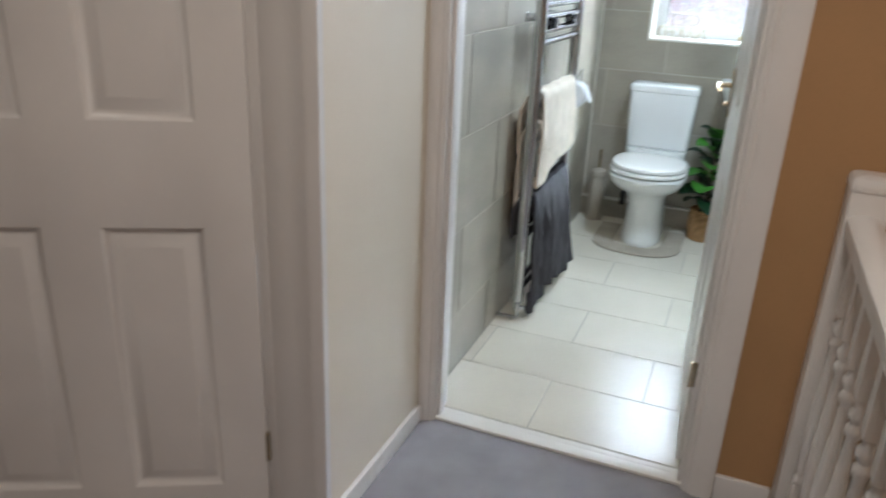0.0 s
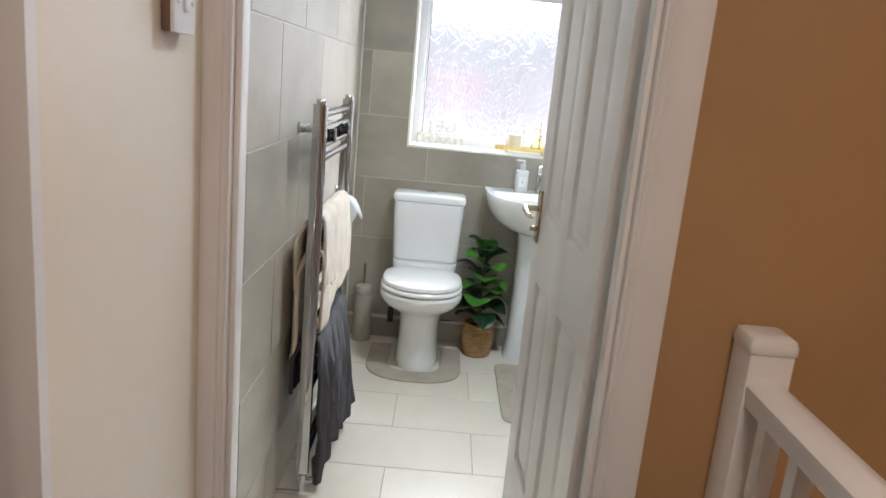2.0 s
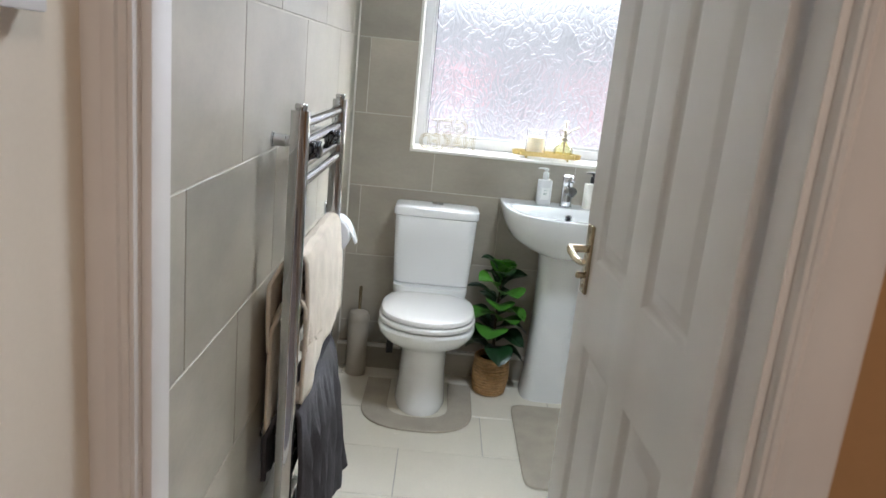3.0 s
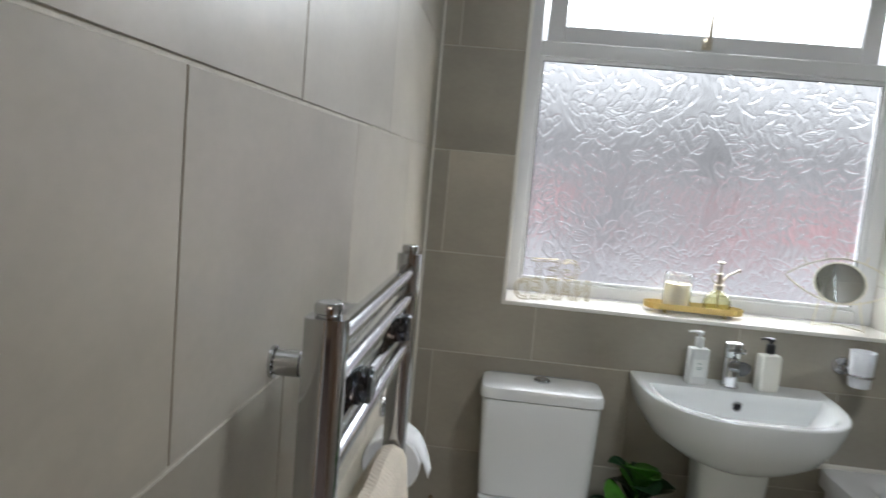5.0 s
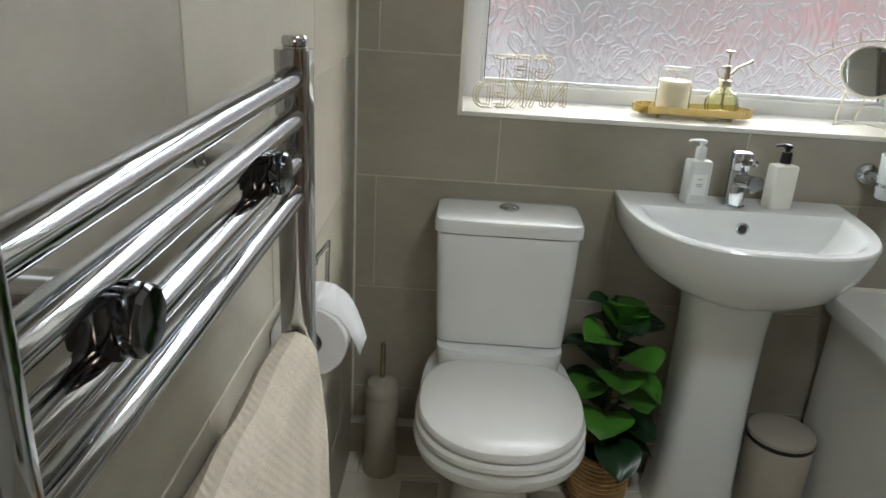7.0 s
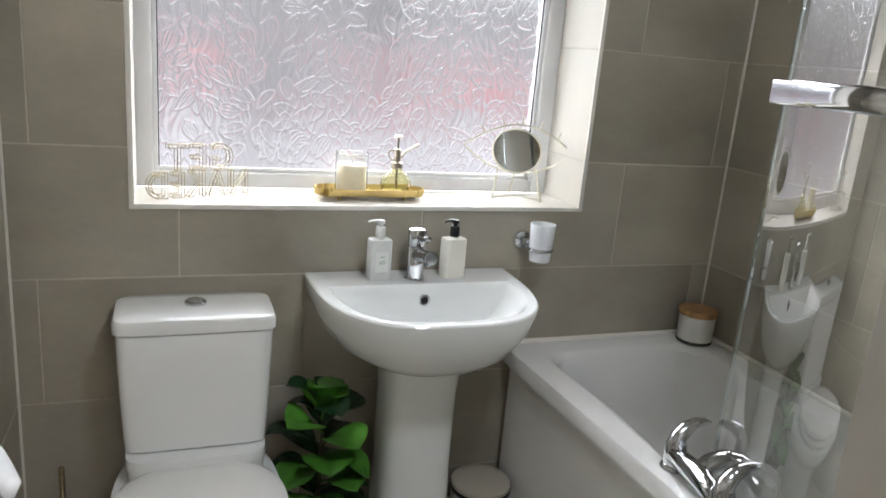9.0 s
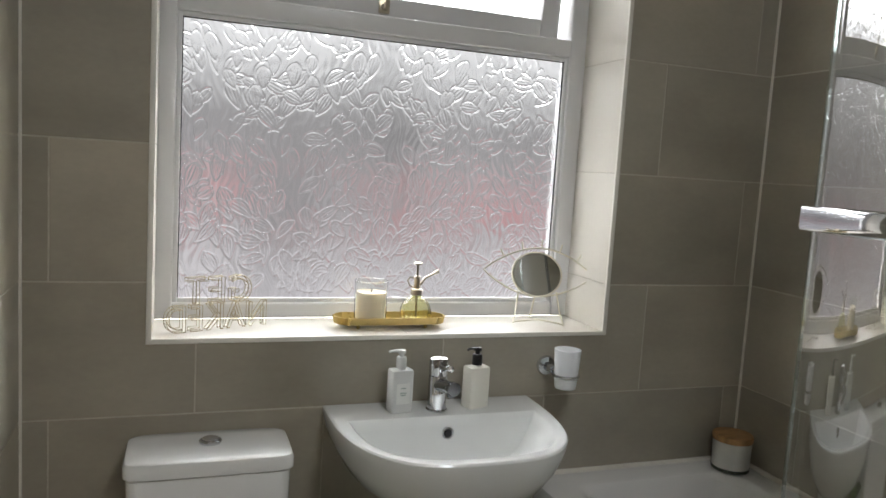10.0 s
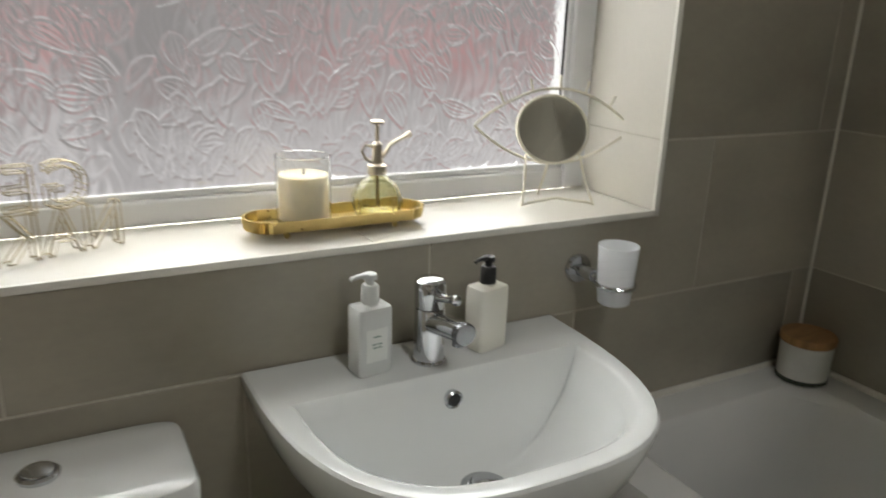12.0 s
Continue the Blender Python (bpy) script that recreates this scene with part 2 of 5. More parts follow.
def tube(bm, pts, r, n=10, closed=False):
    """A round bar along points; r is one radius or one for each point."""
    pts = [Vector(p) for p in pts]
    rs = r if isinstance(r, (list, tuple)) else [r] * len(pts)
    rings = []
    ref = None
    for i, p in enumerate(pts):
        if closed:
            d = pts[(i + 1) % len(pts)] - pts[i - 1]
        else:
            d = pts[min(i + 1, len(pts) - 1)] - pts[max(i - 1, 0)]
        d.normalize()
        if ref is None:
            ref = d.orthogonal().normalized()
        ref = (ref - d * ref.dot(d)).normalized()
        side = d.cross(ref)
        rings.append([p + (ref * math.cos(2 * math.pi * k / n) + side * math.sin(2 * math.pi * k / n)) * rs[i] for k in range(n)])
    if closed:
        rings.append(rings[0])
        return loft(bm, rings, False, False)
    return loft(bm, rings)


def squircle(cx, cy, hx, hy, z, n=40, p=2.6, tilt=0.0):
    pts = []
    for i in range(n):
        a = 2 * math.pi * i / n
        c, s = math.cos(a), math.sin(a)
        x = math.copysign(abs(c) ** (2 / p), c) * hx
        y = math.copysign(abs(s) ** (2 / p), s) * hy
        pts.append((cx + x, cy + y, z + tilt * y))
    return pts


def arc(cx, cy, cz, r, a0, a1, n, plane="xz", ry=None):
    out = []
    for i in range(n + 1):
        a = radians(a0 + (a1 - a0) * i / n)
        c, s = r * math.cos(a), (ry or r) * math.sin(a)
        out.append({"xz": (cx + c, cy, cz + s), "xy": (cx + c, cy + s, cz), "yz": (cx, cy + c, cz + s)}[plane])
    return out


def structure(name, bm, material, label, category, smooth=False):
    return tagged(part(name, bm, material, smooth=smooth), label, category, kind="structure")

# ---- large structure ----
bath_floor = structure("floor", boxes(((WEST - 0.1, 2.0, -0.2), (EAST + 0.1, NORTH + 0.3, -0.0022))), FLOOR_GROUT,
                       "pale cream stone-look tiled bathroom floor in half bond", "floor")
landing_floor = structure("floor_landing", boxes(((-2.2, -2.2, -0.25), (0.46, 1.93, 0.0)), ((-2.2, 1.93, -0.25), (WEST - 0.1, 2.0, 0.0)),
                          ((-0.66, 1.93, -0.25), (0.2, 2.0, 0.0))), CARPET,
                          "grey cut-pile carpet on the landing", "floor")
wall_west = structure("wall_west", boxes(((WEST - 0.12, 2.03, -0.2), (WEST - 0.0016, NORTH + 0.3, CEIL))), GROUT,
                      "bathroom side wall clad in large greige tiles", "wall")
wall_east = structure("wall_east", boxes(((EAST + 0.0016, 1.93, -0.2), (EAST + 0.12, NORTH + 0.3, CEIL))), GROUT,
                      "bathroom wall behind the bath clad in greige tiles", "wall")
x0, x1, z0, z1 = WIN
wall_north = structure("wall_north", boxes(((WEST - 0.12, NORTH + 0.0016, -0.2), (x0 - 0.012, NORTH + 0.3, CEIL)),
                       ((x1 + 0.012, NORTH + 0.0016, -0.2), (EAST + 0.12, NORTH + 0.3, CEIL)),
                       ((x0 - 0.012, NORTH + 0.0016, -0.2), (x1 + 0.012, NORTH + 0.3, z0 - 0.014)),
                       ((x0 - 0.012, NORTH + 0.0016, z1 + 0.012), (x1 + 0.012, NORTH + 0.3, CEIL))), GROUT,
                       "greige tiled window wall above toilet and basin", "wall")
# wall between landing and bathroom, with the doorway
DX0, DX1, DZ = -0.64, 0.15, 2.03
structure("wall_south", boxes(((DX1, DOORWALL, -2.6), (1.5, DOORWALL + 0.1, CEIL)), ((WEST - 0.12, DOORWALL, 0), (DX0, DOORWALL + 0.1, CEIL)),
          ((DX0, DOORWALL, DZ), (DX1, DOORWALL + 0.1, CEIL))), TAN, "matt tan painted landing wall beside the bathroom doorway", "wall")
structure("wall_south_bathroom", boxes(((DX1, DOORWALL + 0.1, 0), (EAST, DOORWALL + 0.107, CEIL)), ((DX0 - 0.05, DOORWALL + 0.1, DZ), (DX1, DOORWALL + 0.107, CEIL))), TILE, "greige tiled bathroom wall beside the door", "wall")
structure("wall_landing_side", boxes(((-0.80, 1.40, 0), (-0.66, DOORWALL - 0.001, CEIL))), CREAM, "cream painted return wall beside the bathroom door", "wall")
structure("wall_bedroom", boxes(((-2.2, 1.41, 0), (-1.66, 1.51, CEIL)), ((-1.66, 1.41, 2.05), (-0.80, 1.51, CEIL))), CREAM,
          "cream painted wall round the bedroom door", "wall")
structure("wall_landing_west", boxes(((-2.3, -2.2, 0), (-2.2, 3.0, CEIL))), CREAM, "cream painted landing wall", "wall")
structure("wall_landing_back", boxes(((-2.3, -2.3, -2.6), (1.6, -2.2, CEIL))), CREAM, "cream painted landing wall", "wall")
structure("wall_stairwell", boxes(((1.5, -2.3, -2.6), (1.6, 2.03, CEIL))), TAN, "tan painted stairwell wall", "wall")
structure("wall_stair_side", boxes(((0.44, -2.2, -2.6), (0.46, 1.93, -0.25))), CREAM, "painted stairwell side below the landing", "wall")
structure("stair_bulkhead", boxes(((0.50, 1.0, -2.6), (1.5, 1.929, 0.55))), CREAM, "cream painted boxing over the stairs", "wall")
structure("floor_stairwell", boxes(((0.44, -2.3, -2.7), (1.6, 2.0, -2.6))), CARPET, "carpeted hall floor below the stairwell", "floor")
structure("wall_bedroom_back", boxes(((-2.3, 3.0, 0), (WEST - 0.12, 3.1, CEIL))), CREAM, "cream painted bedroom wall", "wall")
structure("ceiling", boxes(((-2.3, -2.3, CEIL), (1.6, NORTH + 0.3, CEIL + 0.1))), PLASTER, "white painted ceiling", "ceiling")

# skirting boards and trims


def skirting(name, lo, hi, label="white painted skirting board"):
    return structure(name, boxes((lo, hi), bevel=0.006), WOODWORK, label, "skirting", True)


skirting("baseboard", (-0.66, 1.405, 0), (-0.645, 1.905, 0.06))
skirting("baseboard_east", (0.202, DOORWALL - 0.016, 0), (0.338, DOORWALL, 0.08))

# threshold strip
structure("threshold", boxes(((-0.612, 1.935, 0.0), (0.122, 1.975, 0.010)), ((-0.612, 1.979, 0.0), (0.122, 2.004, 0.006)), bevel=0.003), TRIM,
          "pale metal threshold strip between carpet and tiles", "threshold", True)

# bathroom door frame: lining, stops and architraves
doorframe = tagged(new("door_frame"), "white painted bathroom door frame with moulded architrave", "door frame", kind="structure")
part("lining", boxes(((DX0, 1.925, 0), (-0.612, 2.035, DZ), ), ((0.122, 1.925, 0), (DX1, 2.035, DZ)), ((-0.612, 1.925, 2.0), (0.122, 2.035, DZ)), bevel=0.002), WOODWORK, doorframe)
part("stop", boxes(((-0.612, 1.945, 0.0), (-0.600, 1.985, 2.0)), bevel=0.003), WOODWORK, doorframe)
part("stop", boxes(((0.110, 1.945, 0.0), (0.122, 1.985, 2.0)), bevel=0.003), WOODWORK, doorframe)
part("stop", boxes(((-0.600, 1.945, 1.988), (0.110, 1.985, 2.0)), bevel=0.003), WOODWORK, doorframe)


def architrave(xa, xb, ya, z_top, parent):
    """Upright with an ogee of three steps; xa is the side of the opening."""
    s = 1 if xb > xa else -1
    w = abs(xb - xa)
    prof = [(0, 0), (0, -0.009), (0.006, -0.013), (0.012, -0.010), (0.018, -0.014), (0.026, -0.018), (w - 0.02, -0.018), (w - 0.008, -0.021), (w, -0.018), (w, 0)]
    bm = bmesh.new()
    loft(bm, [[(xa + s * u, ya + d, z) for u, d in prof] for z in (0.0, z_top)])
    return part("architrave", bm, WOODWORK, parent)


architrave(0.128, 0.201, DOORWALL, 2.09, doorframe)
architrave(-0.617, -0.6595, DOORWALL, 2.09, doorframe)
bm = bmesh.new()
box(bm, (-0.659, DOORWALL - 0.018, 2.026), (0.201, DOORWALL, 2.09), 0.005)
part("architrave", bm, WOODWORK, doorframe)


def panel_door(name, label, width, place, turn, panels, hinge_side=1, handle=True, thick=0.036, hinges=(0.255, 1.72), mid=0.095):
    """Moulded panel door. Local x runs from the hinge along the leaf, y through it, z up."""
    root = tagged(new(name), label, "door", kind="structure")
    bm = bmesh.new()
    stile = 0.105
    pw = (width - 2 * stile - mid) / 2
    cols = [(stile, stile + pw), (stile + pw + mid, width - stile)]
    xs = sorted({0, width, *[c for p in cols for c in p]})
    zs = sorted({0.012, 1.985, *[z for p in panels for z in p]})
    for side in (-1, 1):
        y = side * thick / 2
        for xa, xb in zip(xs, xs[1:]):
            for za, zb in zip(zs, zs[1:]):
                hole = any(abs(xa - c[0]) < 1e-6 for c in cols) and any(abs(za - p[0]) < 1e-6 for p in panels)
                if not hole:
                    bm.faces.new([bm.verts.new((u, y, w)) for u, w in ((xa, za), (xb, za), (xb, zb), (xa, zb))])
                else:
                    rings = []
                    for inset, depth in ((0, 0), (0.004, 0.003), (0.012, 0.012), (0.018, 0.0135), (0.024, 0.012), (0.044, 0.0035), (0.052, 0.003)):
                        yy = y - side * depth
                        rings.append([(xa + inset, yy, za + inset), (xb - inset, yy, za + inset), (xb - inset, yy, zb - inset), (xa + inset, yy, zb - inset)])
                    loft(bm, rings, False, True)
    for lo, hi in (((0, 0.012), (0, 1.985)), ((width, 0.012), (width, 1.985)), ((0, 0.012), (width, 0.012)), ((0, 1.985), (width, 1.985))):
        h = thick / 2
        bm.faces.new([bm.verts.new(q) for q in ((lo[0], -h, lo[1]), (hi[0], -h, hi[1]), (hi[0], h, hi[1]), (lo[0], h, lo[1]))])
    bmesh.ops.remove_doubles(bm, verts=bm.verts, dist=1e-5)
    leaf = part("leaf", bm, WOODWORK, root)
    for z in hinges:
        hb = bmesh.new()
        lathe(hb, [(0.006, z), (0.006, z + 0.075)], (-0.004, hinge_side * (thick / 2 + 0.002), 0), 10)
        box(hb, (-0.003, hinge_side * thick / 2 - 0.03, z), (0.0, hinge_side * thick / 2, z + 0.075))
        part("hinge", hb, BRASS, root, "brass butt hinge")
    if handle:
        for side in (-1, 1):
            y = side * thick / 2
            hb = bmesh.new()
            box(hb, (width - 0.075, min(y, y + side * 0.008), 0.885), (width - 0.033, max(y, y + side * 0.008), 1.04), 0.004)
            plate = part("backplate", hb, BRASS, root, "brass lever backplate with screws")
            hb = bmesh.new()
            yc = y + side * 0.045
            tube(hb, [(width - 0.054, y, 0.985), (width - 0.054, yc, 0.985)], 0.0085, 12)
            tube(hb, [(width - 0.054, yc, 0.985), (width - 0.075, yc + side * 0.003, 0.983), (width - 0.11, yc, 0.975), (width - 0.15, yc - side * 0.004, 0.978), (width - 0.165, yc - side * 0.004, 0.984)],
                 [0.009, 0.0095, 0.0075, 0.0065, 0.005], 10)
            part("lever", hb, BRASS, plate)
            hb = bmesh.new()
            for z in (1.025, 0.90):
                lathe(hb, [(0.0045, 0), (0.0045, side * 0.0015)], (width - 0.054, y + side * 0.008, z), 10, "y")
            lathe(hb, [(0.0075, 0), (0.0075, side * 0.016), (0.004, side * 0.02)], (width - 0.054, y + side * 0.006, 0.925), 12, "y")
            part("screw", hb, BRASS, plate)
        hb = bmesh.new()
        box(hb, (width, -0.012, 0.90), (width + 0.002, 0.012, 1.05))
        part("latch_plate", hb, BRASS, root)
    root.matrix_world = pose(*place, 0, 0, turn)
    return root


PANELS = [(0.215, 0.782), (0.97, 1.60), (1.695, 1.885)]
panel_door("door_1", "white six-panel bathroom door standing open, brass lever handle", 0.728, (0.116, 2.042, 0), 93.2, PANELS, hinge_side=1)
panel_door("door_2", "white six-panel bedroom door standing ajar", 0.76, (-0.832, 1.392, 0), 180 + 28, [(0.09, 0.765), (0.99, 1.58), (1.675, 1.875)], hinge_side=1, handle=False, mid=0.118, hinges=(0.165, 1.72))
frame2 = tagged(new("door_frame_bedroom"), "white painted bedroom door frame and architrave", "door frame", kind="structure")
part("lining", boxes(((-0.828, 1.385, 0), (-0.80, 1.51, 2.05)), ((-1.66, 1.40, 0), (-1.63, 1.51, 2.05)), ((-1.63, 1.40, 2.02), (-0.828, 1.51, 2.05)), bevel=0.002), WOODWORK, frame2)
bm = bmesh.new()
loft(bm, [[(-0.813 + u, 1.40 + d, z) for u, d in ((0, 0), (0, -0.010), (0.008, -0.014), (0.07, -0.015), (0.10, -0.015), (0.112, -0.020), (0.13, -0.022), (0.153, -0.020), (0.153, 0))] for z in (0, 2.1)])
part("architrave", bm, WOODWORK, frame2)

# ---- window ----
window = tagged(new("window_1"), "white plastic window with leaf-patterned obscure glass and a top vent ajar", "window", kind="structure")
gx0, gx1, gz0, gz1 = -0.372, 0.701, 1.036, 1.757
vx0, vx1 = -0.36, 0.68


def frame_bar(name, lo, hi, parent, b=0.006):
    return part(name, boxes((lo, hi), bevel=b, seg=3), UPVC, parent)


frame_bar("jamb", (x0 - 0.01, 4.455, z0 + 0.001), (gx0, 4.525, z1 + 0.01), window)
frame_bar("jamb", (gx1, 4.455, z0 + 0.001), (x1 + 0.01, 4.525, z1 + 0.01), window)
frame_bar("bottom_rail", (gx0, 4.456, z0 + 0.001), (gx1, 4.524, gz0), window)
frame_bar("transom", (gx0, 4.452, gz1), (gx1, 4.524, 1.806), window)
frame_bar("head", (gx0, 4.456, 2.125), (gx1, 4.524, z1 + 0.01), window)
bead = bmesh.new()
for lo, hi in (((gx0, 4.462, gz0), (gx0 + 0.012, 4.472, gz1)), ((gx1 - 0.012, 4.462, gz0), (gx1, 4.472, gz1)),
               ((gx0 + 0.012, 4.462, gz0), (gx1 - 0.012, 4.472, gz0 + 0.012)), ((gx0 + 0.012, 4.462, gz1 - 0.012), (gx1 - 0.012, 4.472, gz1))):
    box(bead, lo, hi, 0.003)
part("glazing_bead", bead, UPVC, window)
gasket = bmesh.new()
for lo, hi in (((gx0 + 0.012, 4.468, gz0 + 0.010), (gx0 + 0.0145, 4.4735, gz1 - 0.010)), ((gx1 - 0.0145, 4.468, gz0 + 0.010), (gx1 - 0.012, 4.4735, gz1 - 0.010)),
               ((gx0 + 0.012, 4.468, gz1 - 0.0145), (gx1 - 0.012, 4.4735, gz1 - 0.012))):
    box(gasket, lo, hi)
part("gasket", gasket, BLACK, window)


def leaf_pane(name, xa, xb, za, zb, y, material, parent, step=0.0021, seed=3, density=620):
    """Obscure glass: scattered pointed leaves pressed into its inner face."""
    rng = np.random.default_rng(seed)
    nx, nz = int((xb - xa) / step), int((zb - za) / step)
    X, Z = np.meshgrid(np.linspace(xa, xb, nx + 1), np.linspace(za, zb, nz + 1))
    H = np.zeros_like(X)
    for k in range(int((xb - xa) * (zb - za) * density)):
        cx, cz = rng.uniform(xa, xb), rng.uniform(za, zb)
        a = -math.pi / 2 + rng.normal(0, 0.7)
        L, Wd = rng.uniform(0.024, 0.040), rng.uniform(0.0105, 0.017)
        i0, i1 = np.searchsorted(X[0], (cx - 0.06, cx + 0.06))
        j0, j1 = np.searchsorted(Z[:, 0], (cz - 0.06, cz + 0.06))
        x_, z_, old = X[j0:j1, i0:i1] - cx, Z[j0:j1, i0:i1] - cz, H[j0:j1, i0:i1]
        u = x_ * math.cos(a) + z_ * math.sin(a)
        v = -x_ * math.sin(a) + z_ * math.cos(a) + 5 * u * u * rng.uniform(-1, 1)
        half = Wd * np.clip(1 - (u / L) ** 2, 0, 1) ** 0.8 * (1.1 - 0.4 * u / L)
        q = np.abs(v) - half
        ridge = np.exp(-(q / 0.0016) ** 2) * (np.abs(u) < L * 1.05)
        vein = 0.55 * np.exp(-(v / 0.0014) ** 2) + 0.4 * np.exp(-((np.abs(v) - 0.5 * half) / 0.0014) ** 2)
        inside = (q < 0) & (np.abs(u) < L)
        H[j0:j1, i0:i1] = np.where(inside, 0.0023 * vein + 0.15 * old, old)
        H[j0:j1, i0:i1] = np.maximum(H[j0:j1, i0:i1], 0.0026 * ridge)
    H += 0.0005 * np.sin(X * 190 + 3 * np.sin(Z * 40)) * np.sin(Z * 60 + 2.0 * np.sin(X * 90))
    co = np.stack([X, y - H, Z], -1).reshape(-1, 3)
    idx = np.arange((nx + 1) * (nz + 1)).reshape(nz + 1, nx + 1)
    quads = np.stack([idx[:-1, :-1], idx[:-1, 1:], idx[1:, 1:], idx[1:, :-1]], -1).reshape(-1, 4)
    nv = len(co)
    back = np.array([(xa, y + 0.006, za), (xb, y + 0.006, za), (xb, y + 0.006, zb), (xa, y + 0.006, zb)])
    faces = quads.tolist() + [[nv, nv + 3, nv + 2, nv + 1]]
    me = bpy.data.meshes.new("pane")
    me.from_pydata(np.concatenate([co, back]).tolist(), [], faces)
    me.materials.append(material)
    me.polygons.foreach_set("use_smooth", [True] * (len(faces) - 1) + [False])
    ob = new(name, me)
    ob.parent = parent
    ob.visible_shadow = False
    return ob


OBSCURE = clear("obscure_glass", 1.5, (1, 1, 1), 0.05)
leaf_pane("pane", gx0 + 0.008, gx1 - 0.008, gz0 + 0.008, gz1 - 0.008, GLASS_Y, OBSCURE, window)["label"] = "leaf-patterned obscure glass pane"
vent = part("vent_sash", boxes(((vx0 + 0.004, 0, -0.315), (vx0 + 0.062, 0.055, 0)), ((vx1 - 0.062, 0, -0.315), (vx1 - 0.004, 0.055, 0)),
            ((vx0 + 0.062, 0, -0.315), (vx1 - 0.062, 0.055, -0.262)), ((vx0 + 0.062, 0, -0.052), (vx1 - 0.062, 0.055, 0)), bevel=0.005), UPVC, window, "top-hung vent sash slightly open")
leaf_pane("vent_pane", vx0 + 0.058, vx1 - 0.058, -0.266, -0.048, 0.02, OBSCURE, vent, 0.006, 5)
hb = bmesh.new()
tube(hb, [(0.147, 0.0, -0.288), (0.147, -0.03, -0.29), (0.147, -0.034, -0.27), (0.147, -0.03, -0.18)], [0.010, 0.009, 0.007, 0.005], 10)
box(hb, (0.132, -0.008, -0.305), (0.162, 0.0, -0.270), 0.003)
part("vent_handle", hb, STEEL, vent, "metal cockspur window handle")
vent.matrix_world = pose(0, 4.466, 2.122, 5.0, 0, 0)
# reveal lining of paler tiles and the edge trims
reveal = tagged(new("window_reveal"), "pale cream tiled window reveal and sill", "window reveal", kind="structure")
for xa, xb in ((x0, 0.19), (0.1925, x1)):
    part("sill_tile", boxes(((xa, NORTH + 0.004, z0 - 0.012), (xb, 4.456, z0)), bevel=0.0012), SILL_TILE, reveal)
for xa, xb in ((x0 - 0.011, x0), (x1, x1 + 0.011)):
    for za, zb in ((z0, 1.124), (1.1265, 1.4285), (1.431, 1.733), (1.7355, z1)):
        part("reveal_tile", boxes(((xa, NORTH + 0.004, za), (xb, 4.456, zb)), bevel=0.0012), SILL_TILE, reveal)
part("reveal_tile", boxes(((x0, NORTH + 0.004, z1), (x1, 4.456, z1 + 0.011)), bevel=0.0012), SILL_TILE, reveal)
part("edge_trim", boxes(((x0 - 0.006, NORTH - 0.004, z0 - 0.010), (x1 + 0.006, NORTH + 0.004, z0 + 0.002)), ((x0 - 0.010, NORTH - 0.004, z0 - 0.010), (x0 + 0.002, NORTH + 0.004, z1)),
     ((x1 - 0.002, NORTH - 0.004, z0 - 0.010), (x1 + 0.010, NORTH + 0.004, z1)), bevel=0.002), TRIM, reveal, "white quadrant tile trim")

part("joint_grout", boxes(((x0 + 0.002, NORTH + 0.006, z0 - 0.011), (x1 - 0.002, 4.454, z0 - 0.0015)),
     ((x0 - 0.0095, NORTH + 0.006, z0 + 0.002), (x0 - 0.0015, 4.454, z1 - 0.002)),
     ((x1 + 0.0015, NORTH + 0.006, z0 + 0.002), (x1 + 0.0095, 4.454, z1 - 0.002))), GROUT, reveal)

# outdoors: a plain bright backdrop of sky above blurred pale and red house fronts
bd = bpy.data.materials.new("outdoor_backdrop")
bd.use_nodes = True
n, l = bd.node_tree.nodes, bd.node_tree.links
n.remove(n["Principled BSDF"])
tc, sep, mr, ramp, em = (n.new("ShaderNode" + k) for k in ("TexCoord", "SeparateXYZ", "MapRange", "ValToRGB", "Emission"))
l.new(tc.outputs["Object"], sep.inputs[0])
mr.inputs[1].default_value, mr.inputs[2].default_value = -1.0, 4.0
l.new(sep.outputs["Z"], mr.inputs[0])
l.new(mr.outputs[0], ramp.inputs[0])
els = ramp.color_ramp.elements
els[0].position, els[0].color = 0.25, (0.645, 0.635, 0.655, 1)
els[1].position, els[1].color = 0.66, (0.96, 0.975, 0.98, 1)
for p_, c_ in ((0.33, (0.575, 0.56, 0.575, 1)), (0.42, (0.40, 0.385, 0.395, 1)), (0.53, (0.33, 0.325, 0.33, 1))):
    els.new(p_).color = c_
nz = n.new("ShaderNodeTexNoise")
nz.inputs["Scale"].default_value, nz.inputs["Detail"].default_value = 2.3, 3
mpn = n.new("ShaderNodeMapping")
mpn.inputs["Location"].default_value = (5.3, 0.0, 2.0)
l.new(tc.outputs["Object"], mpn.inputs[0])
l.new(mpn.outputs[0], nz.inputs["Vector"])
band = n.new("ShaderNodeMapRange")
band.interpolation_type = "SMOOTHSTEP"
band.inputs[1].default_value, band.inputs[2].default_value = 0.42, 0.62
l.new(nz.outputs["Fac"], band.inputs[0])
zb = n.new("ShaderNodeValToRGB")
zb.color_ramp.elements[0].position, zb.color_ramp.elements[0].color = 0.36, (0, 0, 0, 1)
zb.color_ramp.elements[1].position, zb.color_ramp.elements[1].color = 0.50, (0, 0, 0, 1)
zb.color_ramp.elements.new(0.43).color = (0.9, 0.9, 0.9, 1)
l.new(mr.outputs[0], zb.inputs[0])
mm = n.new("ShaderNodeMath")
mm.operation = "MULTIPLY"
l.new(band.outputs[0], mm.inputs[0])
l.new(zb.outputs[0], mm.inputs[1])
mx = n.new("ShaderNodeMixRGB")
